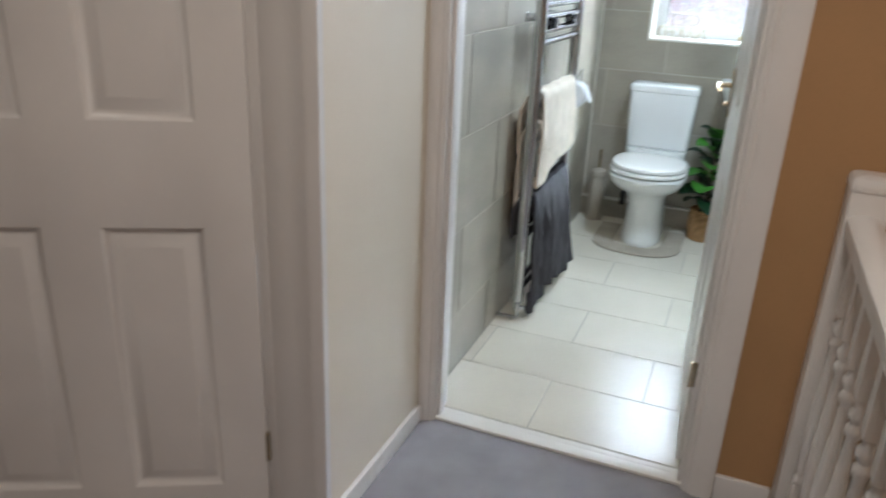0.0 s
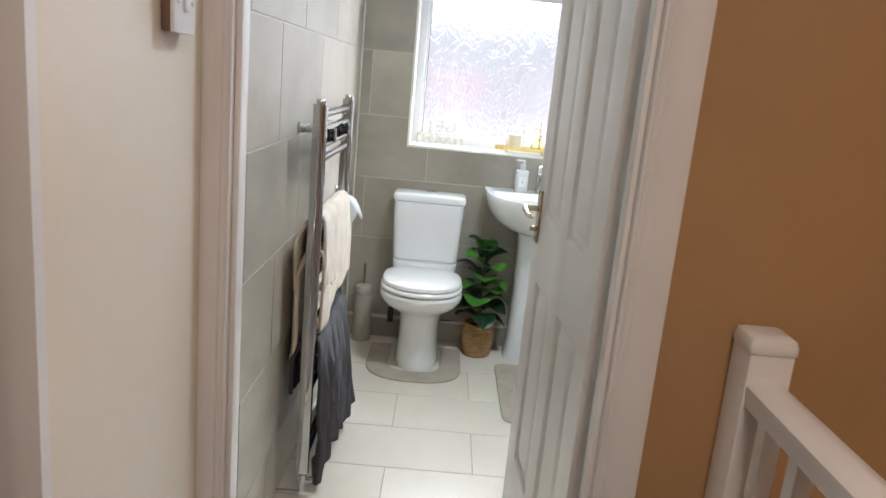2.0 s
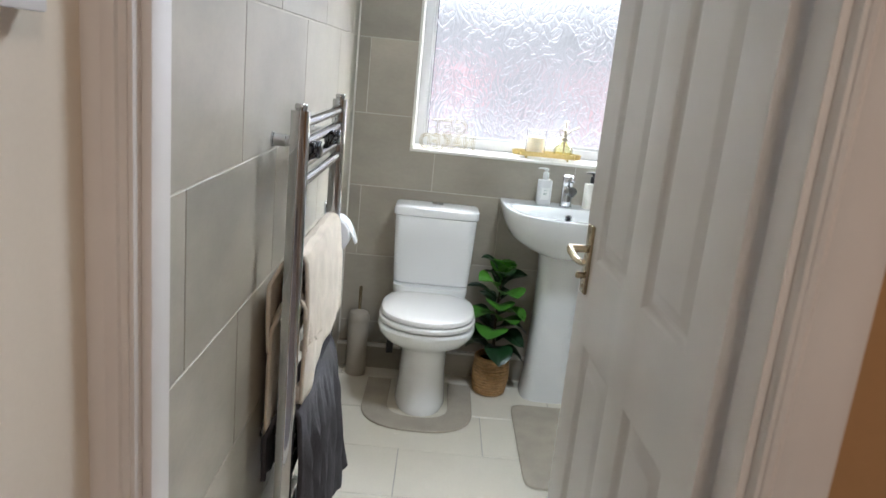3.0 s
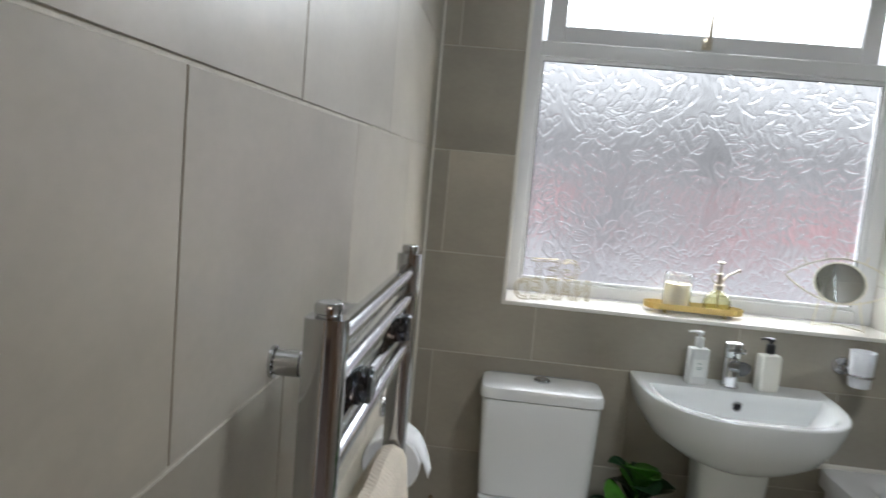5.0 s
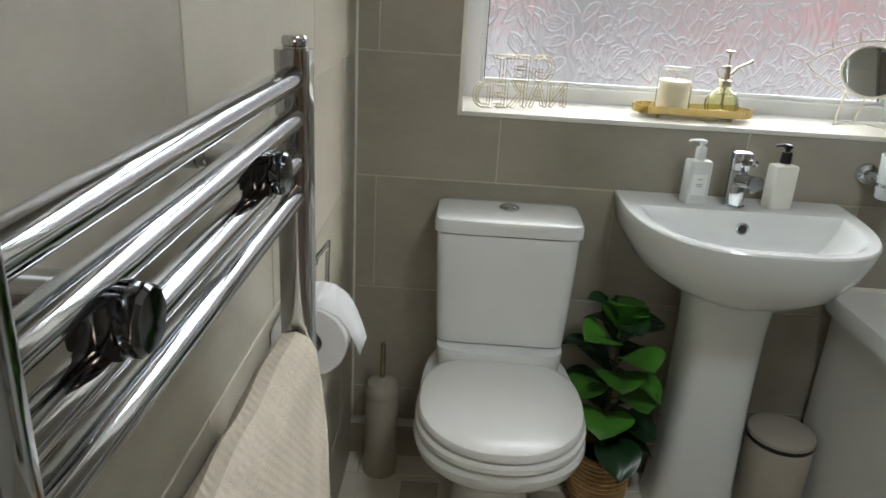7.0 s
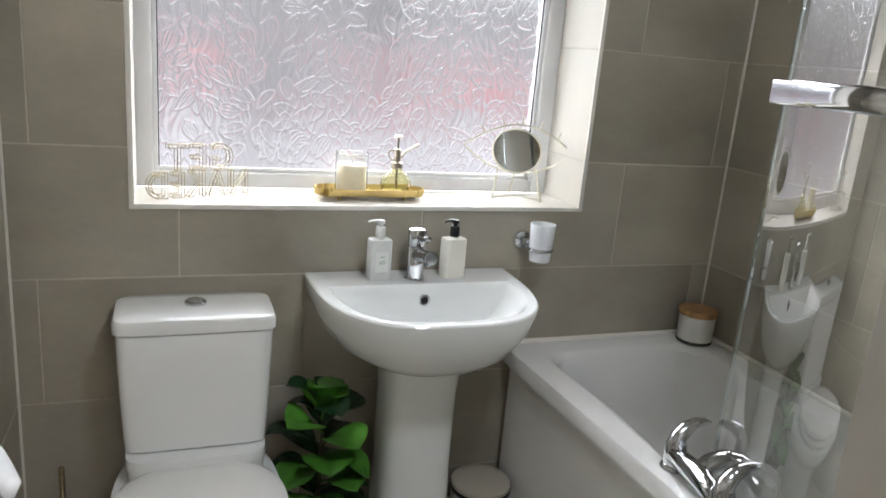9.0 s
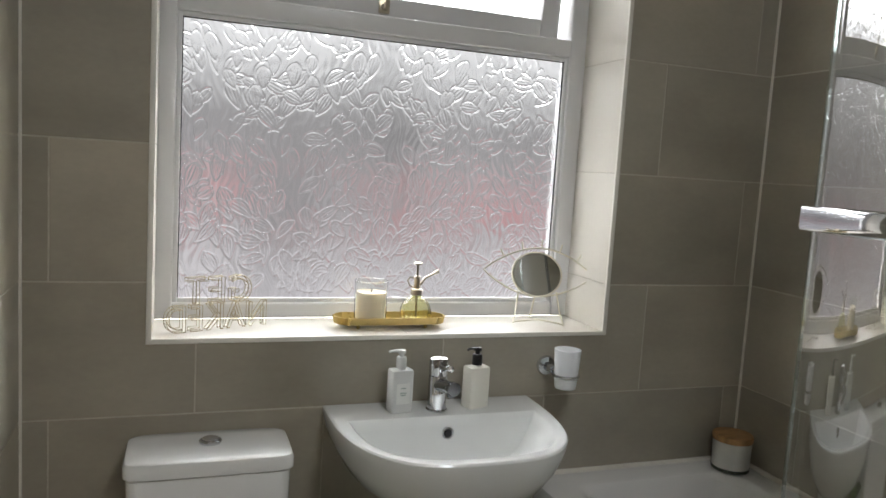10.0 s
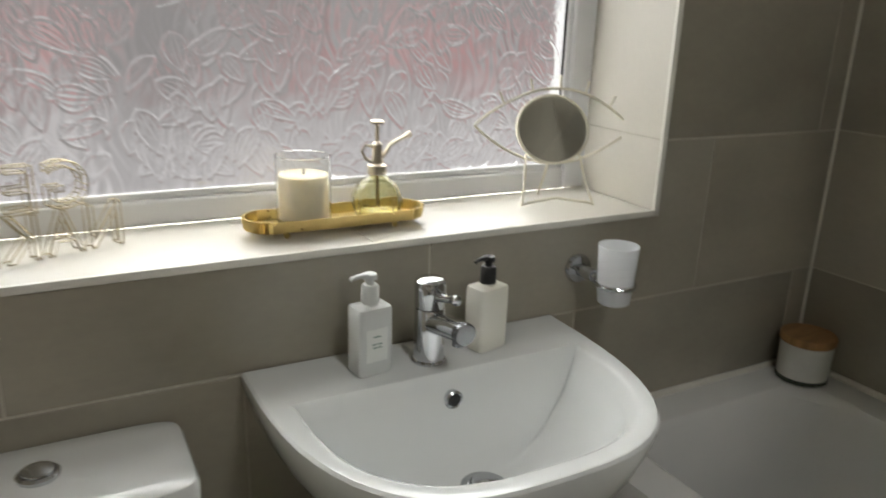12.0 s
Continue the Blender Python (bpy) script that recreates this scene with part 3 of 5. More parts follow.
mx.inputs[2].default_value = (0.54, 0.32, 0.33, 1)
l.new(mm.outputs[0], mx.inputs[0])
l.new(ramp.outputs[0], mx.inputs[1])
mpg = n.new("ShaderNodeMapping")
mpg.inputs["Scale"].default_value, mpg.inputs["Location"].default_value = (2.6, 1, 0.45), (1.7, 0, 0.3)
l.new(tc.outputs["Object"], mpg.inputs[0])
fronts = n.new("ShaderNodeTexNoise")
fronts.inputs["Scale"].default_value, fronts.inputs["Detail"].default_value = 1.5, 4
l.new(mpg.outputs[0], fronts.inputs["Vector"])
fr_ = n.new("ShaderNodeMapRange")
fr_.inputs[1].default_value, fr_.inputs[2].default_value = 0.3, 0.7
fr_.inputs[3].default_value, fr_.inputs[4].default_value = 0.78, 1.22
l.new(fronts.outputs["Fac"], fr_.inputs[0])
mul = n.new("ShaderNodeMixRGB")
mul.blend_type = "MULTIPLY"
mul.inputs[0].default_value = 1
l.new(mx.outputs[0], mul.inputs[1])
l.new(fr_.outputs[0], mul.inputs[2])
l.new(mul.outputs[0], em.inputs[0])
gain = n.new("ShaderNodeMapRange")
gain.interpolation_type = "SMOOTHSTEP"
gain.inputs[1].default_value, gain.inputs[2].default_value = 0.65, 0.88
gain.inputs[3].default_value, gain.inputs[4].default_value = 1.42, 50.0
l.new(mr.outputs[0], gain.inputs[0])
l.new(gain.outputs[0], em.inputs[1])
l.new(em.outputs[0], n["Material Output"].inputs[0])
structure("backdrop", boxes(((-6, 7.0, -2), (6.5, 7.02, 9.0))), bd, "bright overcast sky above blurred house fronts", "backdrop")

# ---- landing things ----
newel = thing("newel_post", "square white painted newel post against the tan wall", "newel post")
part("post", boxes(((0.340, 1.844, -0.25), (0.42, 1.926, 0.905)), bevel=0.004), WOODWORK, newel)
bm = bmesh.new()
loft(bm, [squircle(0.380, 1.884, h, h, z, 24, 12) for h, z in ((0.042, 0.902), (0.044, 0.906), (0.044, 0.918), (0.040, 0.930), (0.030, 0.935))])
part("cap", bm, WOODWORK, newel)
rail = thing("balustrade", "white painted landing balustrade with turned spindles", "balustrade")
bm = bmesh.new()
prof = [(0.346, 0.803), (0.350, 0.800), (0.406, 0.800), (0.408, 0.803), (0.408, 0.818), (0.411, 0.826), (0.411, 0.842), (0.402, 0.852), (0.378, 0.857), (0.354, 0.852), (0.343, 0.842), (0.343, 0.826), (0.346, 0.818)]
loft(bm, [[(u, y, w) for u, w in prof] for y in (1.845, -2.2)])
part("handrail", bm, WOODWORK, rail)
part("base_rail", boxes(((0.348, -2.2, 0.0), (0.408, 1.842, 0.05)), bevel=0.006), WOODWORK, rail)
bm = bmesh.new()
box(bm, (-0.016, -0.016, 0.048), (0.016, 0.016, 0.20), 0.003)
box(bm, (-0.016, -0.016, 0.64), (0.016, 0.016, 0.803), 0.003)
lathe(bm, [(0.013, 0.195), (0.018, 0.205), (0.018, 0.215), (0.011, 0.225), (0.013, 0.25), (0.0165, 0.30), (0.0185, 0.36), (0.0165, 0.42), (0.012, 0.50), (0.010, 0.56), (0.016, 0.572), (0.016, 0.582), (0.011, 0.592), (0.017, 0.606), (0.017, 0.616), (0.011, 0.626), (0.013, 0.645)], n=14)
spindle_mesh = mesh_of(bm, WOODWORK)
for k in range(32):
    s = new("spindle", spindle_mesh)
    s.parent = rail
    s.location = (0.378, 1.80 - 0.12 * k, 0)

sunburst = thing("sunburst_wall_ornament", "dark brown spiky sunburst ornament hanging on the tan wall", "wall ornament")
bm = bmesh.new()
lathe(bm, [(0.042, 0.0), (0.05, 0.0), (0.055, -0.008), (0.05, -0.018), (0.042, -0.02), (0.042, 0.0)], (0.862, DOORWALL, 0.91), 32, "y", cap=False)
part("rim", bm, BROWN, sunburst)
bm = bmesh.new()
lathe(bm, [(0.043, 0), (0.043, -0.012)], (0.862, DOORWALL - 0.002, 0.91), 32, "y")
part("mirror_disc", bm, MIRROR, sunburst)
bm = bmesh.new()
for k in range(44):
    a = 2 * math.pi * k / 44
    d = Vector((math.cos(a), 0, math.sin(a)))
    c = Vector((0.862, DOORWALL - 0.008, 0.91))
    tube(bm, [c + d * 0.048, c + d * (0.136 if k % 2 else 0.122)], [0.0036, 0.0028], 6)
part("spikes", bm, BROWN, sunburst)

switch = thing("light_switch", "white square light switch on a surface box", "light switch")
part("back_box", boxes(((-0.659, 1.727, 1.357), (-0.645, 1.811, 1.445)), bevel=0.003), BOX_SHADE, switch, "back box with the shade on its side put into its colour")
part("plate", boxes(((-0.645, 1.725, 1.355), (-0.638, 1.813, 1.447)), bevel=0.003), UPVC, switch)
bm = bmesh.new()
box(bm, (-0.639, 1.761, 1.388), (-0.634, 1.777, 1.414), 0.002)
part("rocker", bm, UPVC, switch)
for y in (1.739, 1.799):
    bm = bmesh.new()
    lathe(bm, [(0.004, 0), (0.004, 0.0016)], (-0.638, y, 1.401), 10, "x")
    part("screw", bm, STEEL, switch)

# ---- towel radiator and towels ----
RX = -0.587
RAD_Y = (2.702, 3.262)
radiator = thing("towel_radiator", "chrome ladder towel radiator on the tiled wall", "radiator")


def rad_post(y):
    bm = bmesh.new()
    prof = [(RX - 0.019, y - 0.013), (RX - 0.012, y - 0.0165), (RX + 0.012, y - 0.0165), (RX + 0.018, y - 0.012), (RX + 0.020, y), (RX + 0.018, y + 0.012), (RX + 0.012, y + 0.0165), (RX - 0.012, y + 0.0165), (RX - 0.019, y + 0.013)]
    loft(bm, [[(u, v, z) for u, v in prof] for z in (0.085, 0.09, 1.221, 1.225)])
    ob = part("post", bm, CHROME, radiator)
    bm = bmesh.new()
    lathe(bm, [(0.0125, 1.223), (0.0125, 1.228), (0.0138, 1.229), (0.0138, 1.236), (0.0115, 1.239)], (RX, y, 0), 18)
    part("cap", bm, CHROME, ob)
    return ob


for y in RAD_Y:
    rad_post(y)
BARS = (1.196, 1.153, 1.108, 1.067, 0.878, 0.826, 0.774, 0.722, 0.50, 0.45, 0.40, 0.35, 0.18, 0.13)
for z in BARS:
    bm = bmesh.new()
    tube(bm, [(RX, RAD_Y[0], z), (RX, RAD_Y[1], z)], 0.0128, 18)
    part("bar", bm, CHROME, radiator)
for y, z in ((2.806, 1.147), (3.102, 1.147), (2.806, 0.425), (3.102, 0.425)):
    bm = bmesh.new()
    tube(bm, [(WEST + 0.002, y, z), (RX - 0.004, y, z)], 0.0105, 14)
    lathe(bm, [(0.018, 0), (0.018, 0.004), (0.0145, 0.006), (0.0145, 0.032), (0.0125, 0.033), (0.0125, 0.040)], (WEST, y, z), 18, "x")
    bracket = part("wall_bracket", bm, CHROME, radiator)
    bm = bmesh.new()
    box(bm, (RX - 0.012, y - 0.014, z - 0.030), (RX + 0.006, y + 0.014, z + 0.012), 0.004)
    lathe(bm, [(0.012, 0.012), (0.019, 0.018), (0.0205, 0.022), (0.0205, 0.027), (0.018, 0.030), (0.004, 0.031)], (RX, y, z - 0.014), 9, "x")
    part("clamp", bm, CLAMP, bracket, "faceted chrome clamp, black reflections put into its colour")
    for k in range(3):
        bm = bmesh.new()
        box(bm, (RX + 0.004, y - 0.013 + 0.0095 * k, z - 0.034), (RX + 0.018, y - 0.0065 + 0.0095 * k, z + 0.004), 0.0025)
        part("clamp_jaw", bm, CLAMP, bracket)
for y in RAD_Y:
    bm = bmesh.new()
    tube(bm, [(RX, y, 0.088), (RX, y, 0.045)], 0.009, 12)
    lathe(bm, [(0.013, 0.05), (0.016, 0.053), (0.016, 0.078), (0.012, 0.082)], (RX, y, 0), 8)
    tube(bm, [(RX, y, 0.06), (RX + 0.035, y - 0.002, 0.06)], [0.011, 0.009], 10)
    part("valve", bm, CHROME, radiator)
    bm = bmesh.new()
    tube(bm, [(RX, y, 0.05), (RX, y, 0.022), (RX - 0.012, y, 0.012), (WEST + 0.001, y, 0.012)], 0.0075, 10)
    part("pipe", bm, CHROME, radiator)


def towel(name, label, material, y0, y1, bar_z, front, back, gap, thick, seed, slant=0.0, folds=9, depth=0.008, flare=0.0, back_gap=0.05, crease=0.0):
    """Cloth over a bar: local path goes up the back, over the bar and down the front."""
    rng = random.Random(seed)
    root_bm = bmesh.new()
    nu, nv = 54, 46
    ph = [rng.uniform(0, 6.28) for _ in range(4)]
    grid = []
    for i in range(nu + 1):
        u = i / nu
        y = y0 + (y1 - y0) * u
        row = []
        fr = front * (1 - slant * (1 - u)) + (0.012 + 0.02 * crease) * math.sin(7 * u + ph[0])
        for j in range(nv + 1):
            v = j / nv
            if v < 0.36:
                k = v / 0.36
                d = (1 - k) * back
                z, x = bar_z - d, RX - gap - (back_gap - gap) * min(1, d / 0.06)
                s = -1
            elif v < 0.46:
                a = math.pi * (1 - (v - 0.36) / 0.10)
                z, x = bar_z + gap * math.sin(a), RX + gap * math.cos(a)
                d, s = 0, 0
            else:
                d = (v - 0.46) / 0.54 * fr
                z, x = bar_z - d, RX + gap
                s = 1
            amp = depth * min(1, d / 0.12)
            w = math.sin(folds * u * 2 * math.pi + ph[1] + 1.6 * math.sin(5 * d + ph[2])) + 0.6 * math.sin(folds * 2.3 * u * 2 * math.pi + ph[3] + 9 * d)
            w += crease * (math.sin(31 * u + 17 * d + ph[0]) + math.sin(57 * u - 11 * d + ph[2]) * math.sin(19 * d + 9 * u))
            x += (s if s else 0.3) * (amp * (0.75 + 0.5 * w) if s >= 0 else 0.004 * w) + (flare * (0.1 + 0.95 * u) * (d / max(fr, 0.01)) ** 0.8 if s > 0 else 0)
            yy = y + 0.006 * math.sin(11 * d + ph[2] + 4 * u) * min(1, d / 0.1)
            row.append((x, yy, z + 0.003 * math.sin(23 * u + ph[0])))
        grid.append(row)
    loft(root_bm, grid, False, False, closed=False)
    root = part(name, root_bm, material)
    so = root.modifiers.new("thick", "SOLIDIFY")
    so.thickness, so.offset = thick, 1
    hem = bmesh.new()
    loft(hem, [[(p[0] + 0.0035, p[1], p[2]) for p in r[-4:]] for r in grid], False, False, closed=False)
    h = part("hem", hem, material, root)
    sh = h.modifiers.new("thick", "SOLIDIFY")
    sh.thickness, sh.offset = thick + 0.004, 1
    return tagged(root, label, "towel")


towel("towel_cream", "cream textured bath towel folded over the chrome radiator bar", TOWEL_CREAM, 2.735, 3.235, 0.878, 0.25, 0.22, 0.018, 0.009, 4, slant=-0.32, folds=2, depth=0.006, flare=0.012)
towel("towel_beige", "beige hand towel bunched behind the radiator bar", TOWEL_CREAM, 2.73, 2.92, 0.774, 0.10, 0.32, 0.022, 0.009, 9, folds=3, depth=0.010)
towel("towel_grey", "dark grey bath towel hanging in folds from the radiator", TOWEL_GREY, 2.725, 3.235, 0.50, 0.40, 0.17, 0.02, 0.011, 7, slant=-0.14, folds=5, depth=0.016, flare=0.045, crease=0.5)

# ---- toilet roll ----
holder = thing("toilet_roll_holder", "chrome toilet roll holder on the tiled wall", "roll holder")
bm = bmesh.new()
lathe(bm, [(0.024, 0), (0.024, 0.006), (0.02, 0.010), (0.009, 0.012), (0.009, 0.03)], (WEST, 3.63, 0.832), 20, "x")
part("rose", bm, CHROME, holder)
bm = bmesh.new()
tube(bm, [(-0.645, 3.63, 0.832), (-0.625, 3.61, 0.862), (-0.610, 3.575, 0.888), (-0.610, 3.570, 0.874), (-0.609, 3.552, 0.808), (-0.609, 3.542, 0.801), (-0.609, 3.405, 0.801)], 0.0038, 10)
part("arm", bm, CHROME, holder)
roll = thing("toilet_roll", "white toilet roll with a loose end on the holder", "toilet roll")
RC = (-0.611, 3.472, 0.785)
bm = bmesh.new()
lathe(bm, [(0.0205, 0.05), (0.055, 0.05), (0.057, 0.048), (0.057, -0.048), (0.055, -0.05), (0.0205, -0.05), (0.0205, 0.05)], RC, 40, "y", cap=False)
part("paper", bm, PAPER, roll)
bm = bmesh.new()
lathe(bm, [(0.0195, 0.0495), (0.0205, 0.0495), (0.0205, -0.0495), (0.0195, -0.0495), (0.0195, 0.0495)], RC, 30, "y", cap=False)
part("core", bm, CARD, roll)
bm = bmesh.new()
pts = [(0.0, 0.058), (0.022, 0.055), (0.042, 0.043), (0.056, 0.022), (0.066, -0.002), (0.074, -0.026)]
loft(bm, [[(RC[0] + a, RC[1] - 0.05 + 0.004 * i, RC[2] + b), (RC[0] + a, RC[1] + 0.05 - 0.0005 * i, RC[2] + b - 0.002 * i)] for i, (a, b) in enumerate(pts)], False, False, closed=False)
sheet = part("loose_sheet", bm, PAPER, roll)
so = sheet.modifiers.new("thick", "SOLIDIFY")
so.thickness = 0.0012

# ---- toilet ----
TX = -0.282
toilet = thing("toilet", "white close-coupled ceramic toilet with the lid down", "toilet")
bm = bmesh.new()
secs = [(0.0, 0.100, 3.785, 4.225), (0.012, 0.104, 3.780, 4.225), (0.03, 0.102, 3.784, 4.225), (0.12, 0.094, 3.800, 4.22), (0.20, 0.094, 3.805, 4.22), (0.25, 0.104, 3.79, 4.22),
        (0.28, 0.130, 3.762, 4.22), (0.315, 0.166, 3.694, 4.22), (0.348, 0.184, 3.664, 4.22), (0.373, 0.189, 3.656, 4.22), (0.384, 0.186, 3.660, 4.22), (0.387, 0.17, 3.69, 4.21)]
rings = []
for z, hx, ya, yb in secs:
    ring = []
    for i in range(56):
        a = 2 * math.pi * i / 56
        c, s = math.cos(a), math.sin(a)
        p = 2.3 if s < 0 else 4.5
        ym = ya + 0.19
        x = math.copysign(abs(c) ** (2 / p), c) * hx
        y = ym + (math.copysign(abs(s) ** (2 / p), s)) * (ym - ya if s < 0 else yb - ym)
        ring.append((TX + x * (1.0 if s < 0 else 1 - 0.06 * s), y, z))
    rings.append(ring)
loft(bm, rings)
bowl = part("bowl", bm, CERAMIC, toilet)
bm = bmesh.new()
loft(bm, [squircle(TX, 4.125, hx, hy, z, 44, 6) for hx, hy, z in ((0.15, 0.095, 0.375), (0.152, 0.10, 0.42), (0.156, 0.104, 0.442), (0.154, 0.102, 0.4565))])
part("cistern_shelf", bm, CERAMIC, bowl)


def seat_ring(y_front, hx, z, grow=0.0):
    ring = []
    ym, yb = y_front + 0.20, 4.045
    for i in range(56):
        a = 2 * math.pi * i / 56
        c, s = math.cos(a), math.sin(a)
        p = 2.15 if s < 0 else 2.9
        x = math.copysign(abs(c) ** (2 / p), c) * (hx + grow)
        y = ym + math.copysign(abs(s) ** (2 / p), s) * ((ym - y_front if s < 0 else yb - ym) + grow)
        ring.append((TX + x, y, z))
    return ring


bm = bmesh.new()
loft(bm, [seat_ring(3.652, 0.187, 0.391, -0.004), seat_ring(3.652, 0.187, 0.394), seat_ring(3.652, 0.187, 0.405), seat_ring(3.652, 0.187, 0.411, -0.005)])
part("seat", bm, SEAT, toilet)
bm = bmesh.new()
loft(bm, [seat_ring(3.658, 0.182, 0.414, -0.006), seat_ring(3.658, 0.182, 0.417), seat_ring(3.658, 0.182, 0.426), seat_ring(3.658, 0.182, 0.433, -0.004), seat_ring(3.658, 0.182, 0.437, -0.014), seat_ring(3.658, 0.182, 0.440, -0.05), seat_ring(3.658, 0.182, 0.442, -0.11)])
part("lid", bm, SEAT, toilet)
bm = bmesh.new()
loft(bm, [squircle(TX + 0.0, 4.146, hx, hy, z, 48, 9) for hx, hy, z in ((0.150, 0.078, 0.4575), (0.156, 0.083, 0.462), (0.160, 0.086, 0.52), (0.166, 0.089, 0.66), (0.168, 0.090, 0.739), (0.166, 0.088, 0.742))])
part("cistern", bm, CERAMIC, toilet)
bm = bmesh.new()
loft(bm, [squircle(TX, 4.146, hx, hy, z, 48, 8) for hx, hy, z in ((0.168, 0.088, 0.743), (0.175, 0.093, 0.746), (0.175, 0.093, 0.767), (0.171, 0.089, 0.776), (0.160, 0.080, 0.7805), (0.12, 0.05, 0.783))])
part("cistern_lid", bm, CERAMIC, toilet)
bm = bmesh.new()
lathe(bm, [(0.024, 0.0), (0.0245, 0.005), (0.021, 0.008), (0.019, 0.006), (0.018, 0.010), (0.008, 0.0125)], (TX, 4.150, 0.7825), 26)
part("flush_button", bm, CHROME, toilet, "chrome dual flush button")
bm = bmesh.new()
tube(bm, [(-0.435, 4.20, 0.10), (-0.435, 4.20, 0.22), (-0.42, 4.19, 0.30), (-0.40, 4.18, 0.42)], 0.008, 10)
box(bm, (-0.450, 4.185, 0.09), (-0.420, 4.213, 0.165), 0.004)
part("inlet_valve", bm, BLACK, toilet, "black inlet pipe and valve")

# ---- toilet brush ----
brush = thing("toilet_brush", "taupe toilet brush holder with brass handle on the floor", "toilet brush")
bm = bmesh.new()
lathe(bm, [(0.042, 0), (0.044, 0.003), (0.044, 0.245), (0.0425, 0.248)], (-0.575, 4.148, 0.0), 32)
part("canister", bm, TAUPE, brush)
bm = bmesh.new()
lathe(bm, [(0.046, 0.246), (0.047, 0.25), (0.046, 0.268), (0.038, 0.283), (0.014, 0.292), (0.008, 0.296)], (-0.575, 4.148, 0.0), 32)
part("lid", bm, TAUPE, brush)
bm = bmesh.new()
lathe(bm, [(0.006, 0.294), (0.0065, 0.30), (0.0065, 0.395), (0.005, 0.398)], (-0.575, 4.148, 0), 14)
part("handle", bm, BRASS, brush, "brass handle")

# ---- plant ----
plant = thing("potted_plant", "artificial broad-leaved rubber plant in a woven basket pot", "plant")
PC = Vector((0.012, 4.085, 0))
bm = bmesh.new()
prof = [(0.060, 0.0)]
for k in range(13):
    z = 0.004 + k * 0.0125
    r = 0.066 + 0.010 * math.sin(math.pi * min(1, k / 10.0) * 0.8)
    prof += [(r, z), (r + 0.0042, z + 0.004), (r + 0.0042, z + 0.008), (r, z + 0.0122)]
prof += [(0.070, 0.168), (0.062, 0.168), (0.060, 0.12)]
lathe(bm, prof, PC, 36)
part("basket", bm, WICKER, plant, "woven wicker basket pot")
bm = bmesh.new()
lathe(bm, [(0.061, 0.118), (0.060, 0.142), (0.03, 0.149), (0.004, 0.15)], PC, 24)
part("soil", bm, SOIL, plant)
bm = bmesh.new()
stem_pts = [PC + Vector((0.004 * math.sin(z * 14), 0.003 * math.cos(z * 11), z)) for z in np.linspace(0.14, 0.575, 14)]
tube(bm, stem_pts, [0.007 - 0.0003 * i for i in range(14)], 8)
part("stem", bm, STEM, plant)


def leaf_mesh(length, width, droop, material, seed):
    rng = random.Random(seed)
    rows = []
    nl, nw = 16, 5
    for i in range(nl + 1):
        t = i / nl
        w = width * (max(0, math.sin(math.pi * t ** 1.3)) ** 0.55) * (0.6 + 0.4 * t) + 0.0012
        x = length * (t - 0.22 * droop * t * t)
        zc = length * (0.10 * math.sin(2.4 * t) - droop * 0.55 * t * t)
        row = []
        for j in range(-nw, nw + 1):
            s = j / nw
            row.append((x, s * w, zc + 0.30 * w * s * s + 0.0022 * math.sin(7 * t + 5 * s + seed) - 0.003 * (1 - abs(s)) ** 6))
        rows.append(row)
    bm = bmesh.new()
    tube(bm, [(-0.022, 0, -0.004), (0.0, 0, 0.0), (length * 0.45, 0, rows[7][nw][2] - 0.002)], [0.0024, 0.0022, 0.0008], 6)
    loft(bm, rows, False, False, closed=False)
    return mesh_of(bm, material)


lrng = random.Random(12)
bright = [leaf_mesh(0.118, 0.074, d, LEAF_LIT, k) for k, d in enumerate((0.25, 0.5, 0.75))]
darkm = [leaf_mesh(0.126, 0.058, d, LEAF_SHADED, 10 + k) for k, d in enumerate((0.2, 0.55, 0.85))]
golden = 137.5
for k in range(26):
    z = 0.185 + 0.0145 * k
    az = golden * k + lrng.uniform(-14, 14)
    # Leaves facing the room get the lit green, more often higher up.
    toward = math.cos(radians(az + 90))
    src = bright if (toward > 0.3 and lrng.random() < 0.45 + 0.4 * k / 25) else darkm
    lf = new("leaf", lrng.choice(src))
    lf.parent = plant
    up = 8 + 42 * (k / 25) ** 2 + lrng.uniform(-12, 12)
    sc = 1.10 - 0.26 * (k / 25) ** 2 + lrng.uniform(-0.1, 0.1)
    if math.sin(radians(az)) > 0.45:
        sc *= 0.85
    d = Vector((math.cos(radians(az)), math.sin(radians(az)), 0))
    lf.matrix_basis = Matrix.Translation(PC + Vector((0, 0, z)) + d * 0.018) @ pose(0, 0, 0, lrng.uniform(-18, 18), -up, az) @ Matrix.Diagonal((sc, sc, sc, 1))
# Crown leaves all take the lit green.
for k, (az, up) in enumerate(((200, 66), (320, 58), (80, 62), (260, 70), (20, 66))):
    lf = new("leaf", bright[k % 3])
    lf.parent = plant
    lf.matrix_basis = Matrix.Translation(PC + Vector((0, 0, 0.51))) @ pose(0, 0, 0, 0, -up, az) @ Matrix.Diagonal((0.85, 0.85, 0.85, 1))

# ---- basin ----
BX = 0.256
basin = thing("pedestal_basin", "white ceramic basin on a full pedestal", "basin")


def dring(w, y_back, y_front, z, n=3.0, corner=0.0, k=30):
    """D-shaped ring: straight back, rounded front."""
    pts = []
    for i in range(k + 1):
        a = math.pi * i / k
        c, s = math.cos(a), math.sin(a)
        x = math.copysign(abs(c) ** (2 / n), c) * w
        y = y_back - abs(s) ** (2 / n) * (y_back - y_front)
        pts.append((BX + x, y, z))
    for i in range(1, 8):
        pts.append((BX - w + 2 * w * i / 8, y_back + corner * math.sin(math.pi * i / 8), z))
    return pts


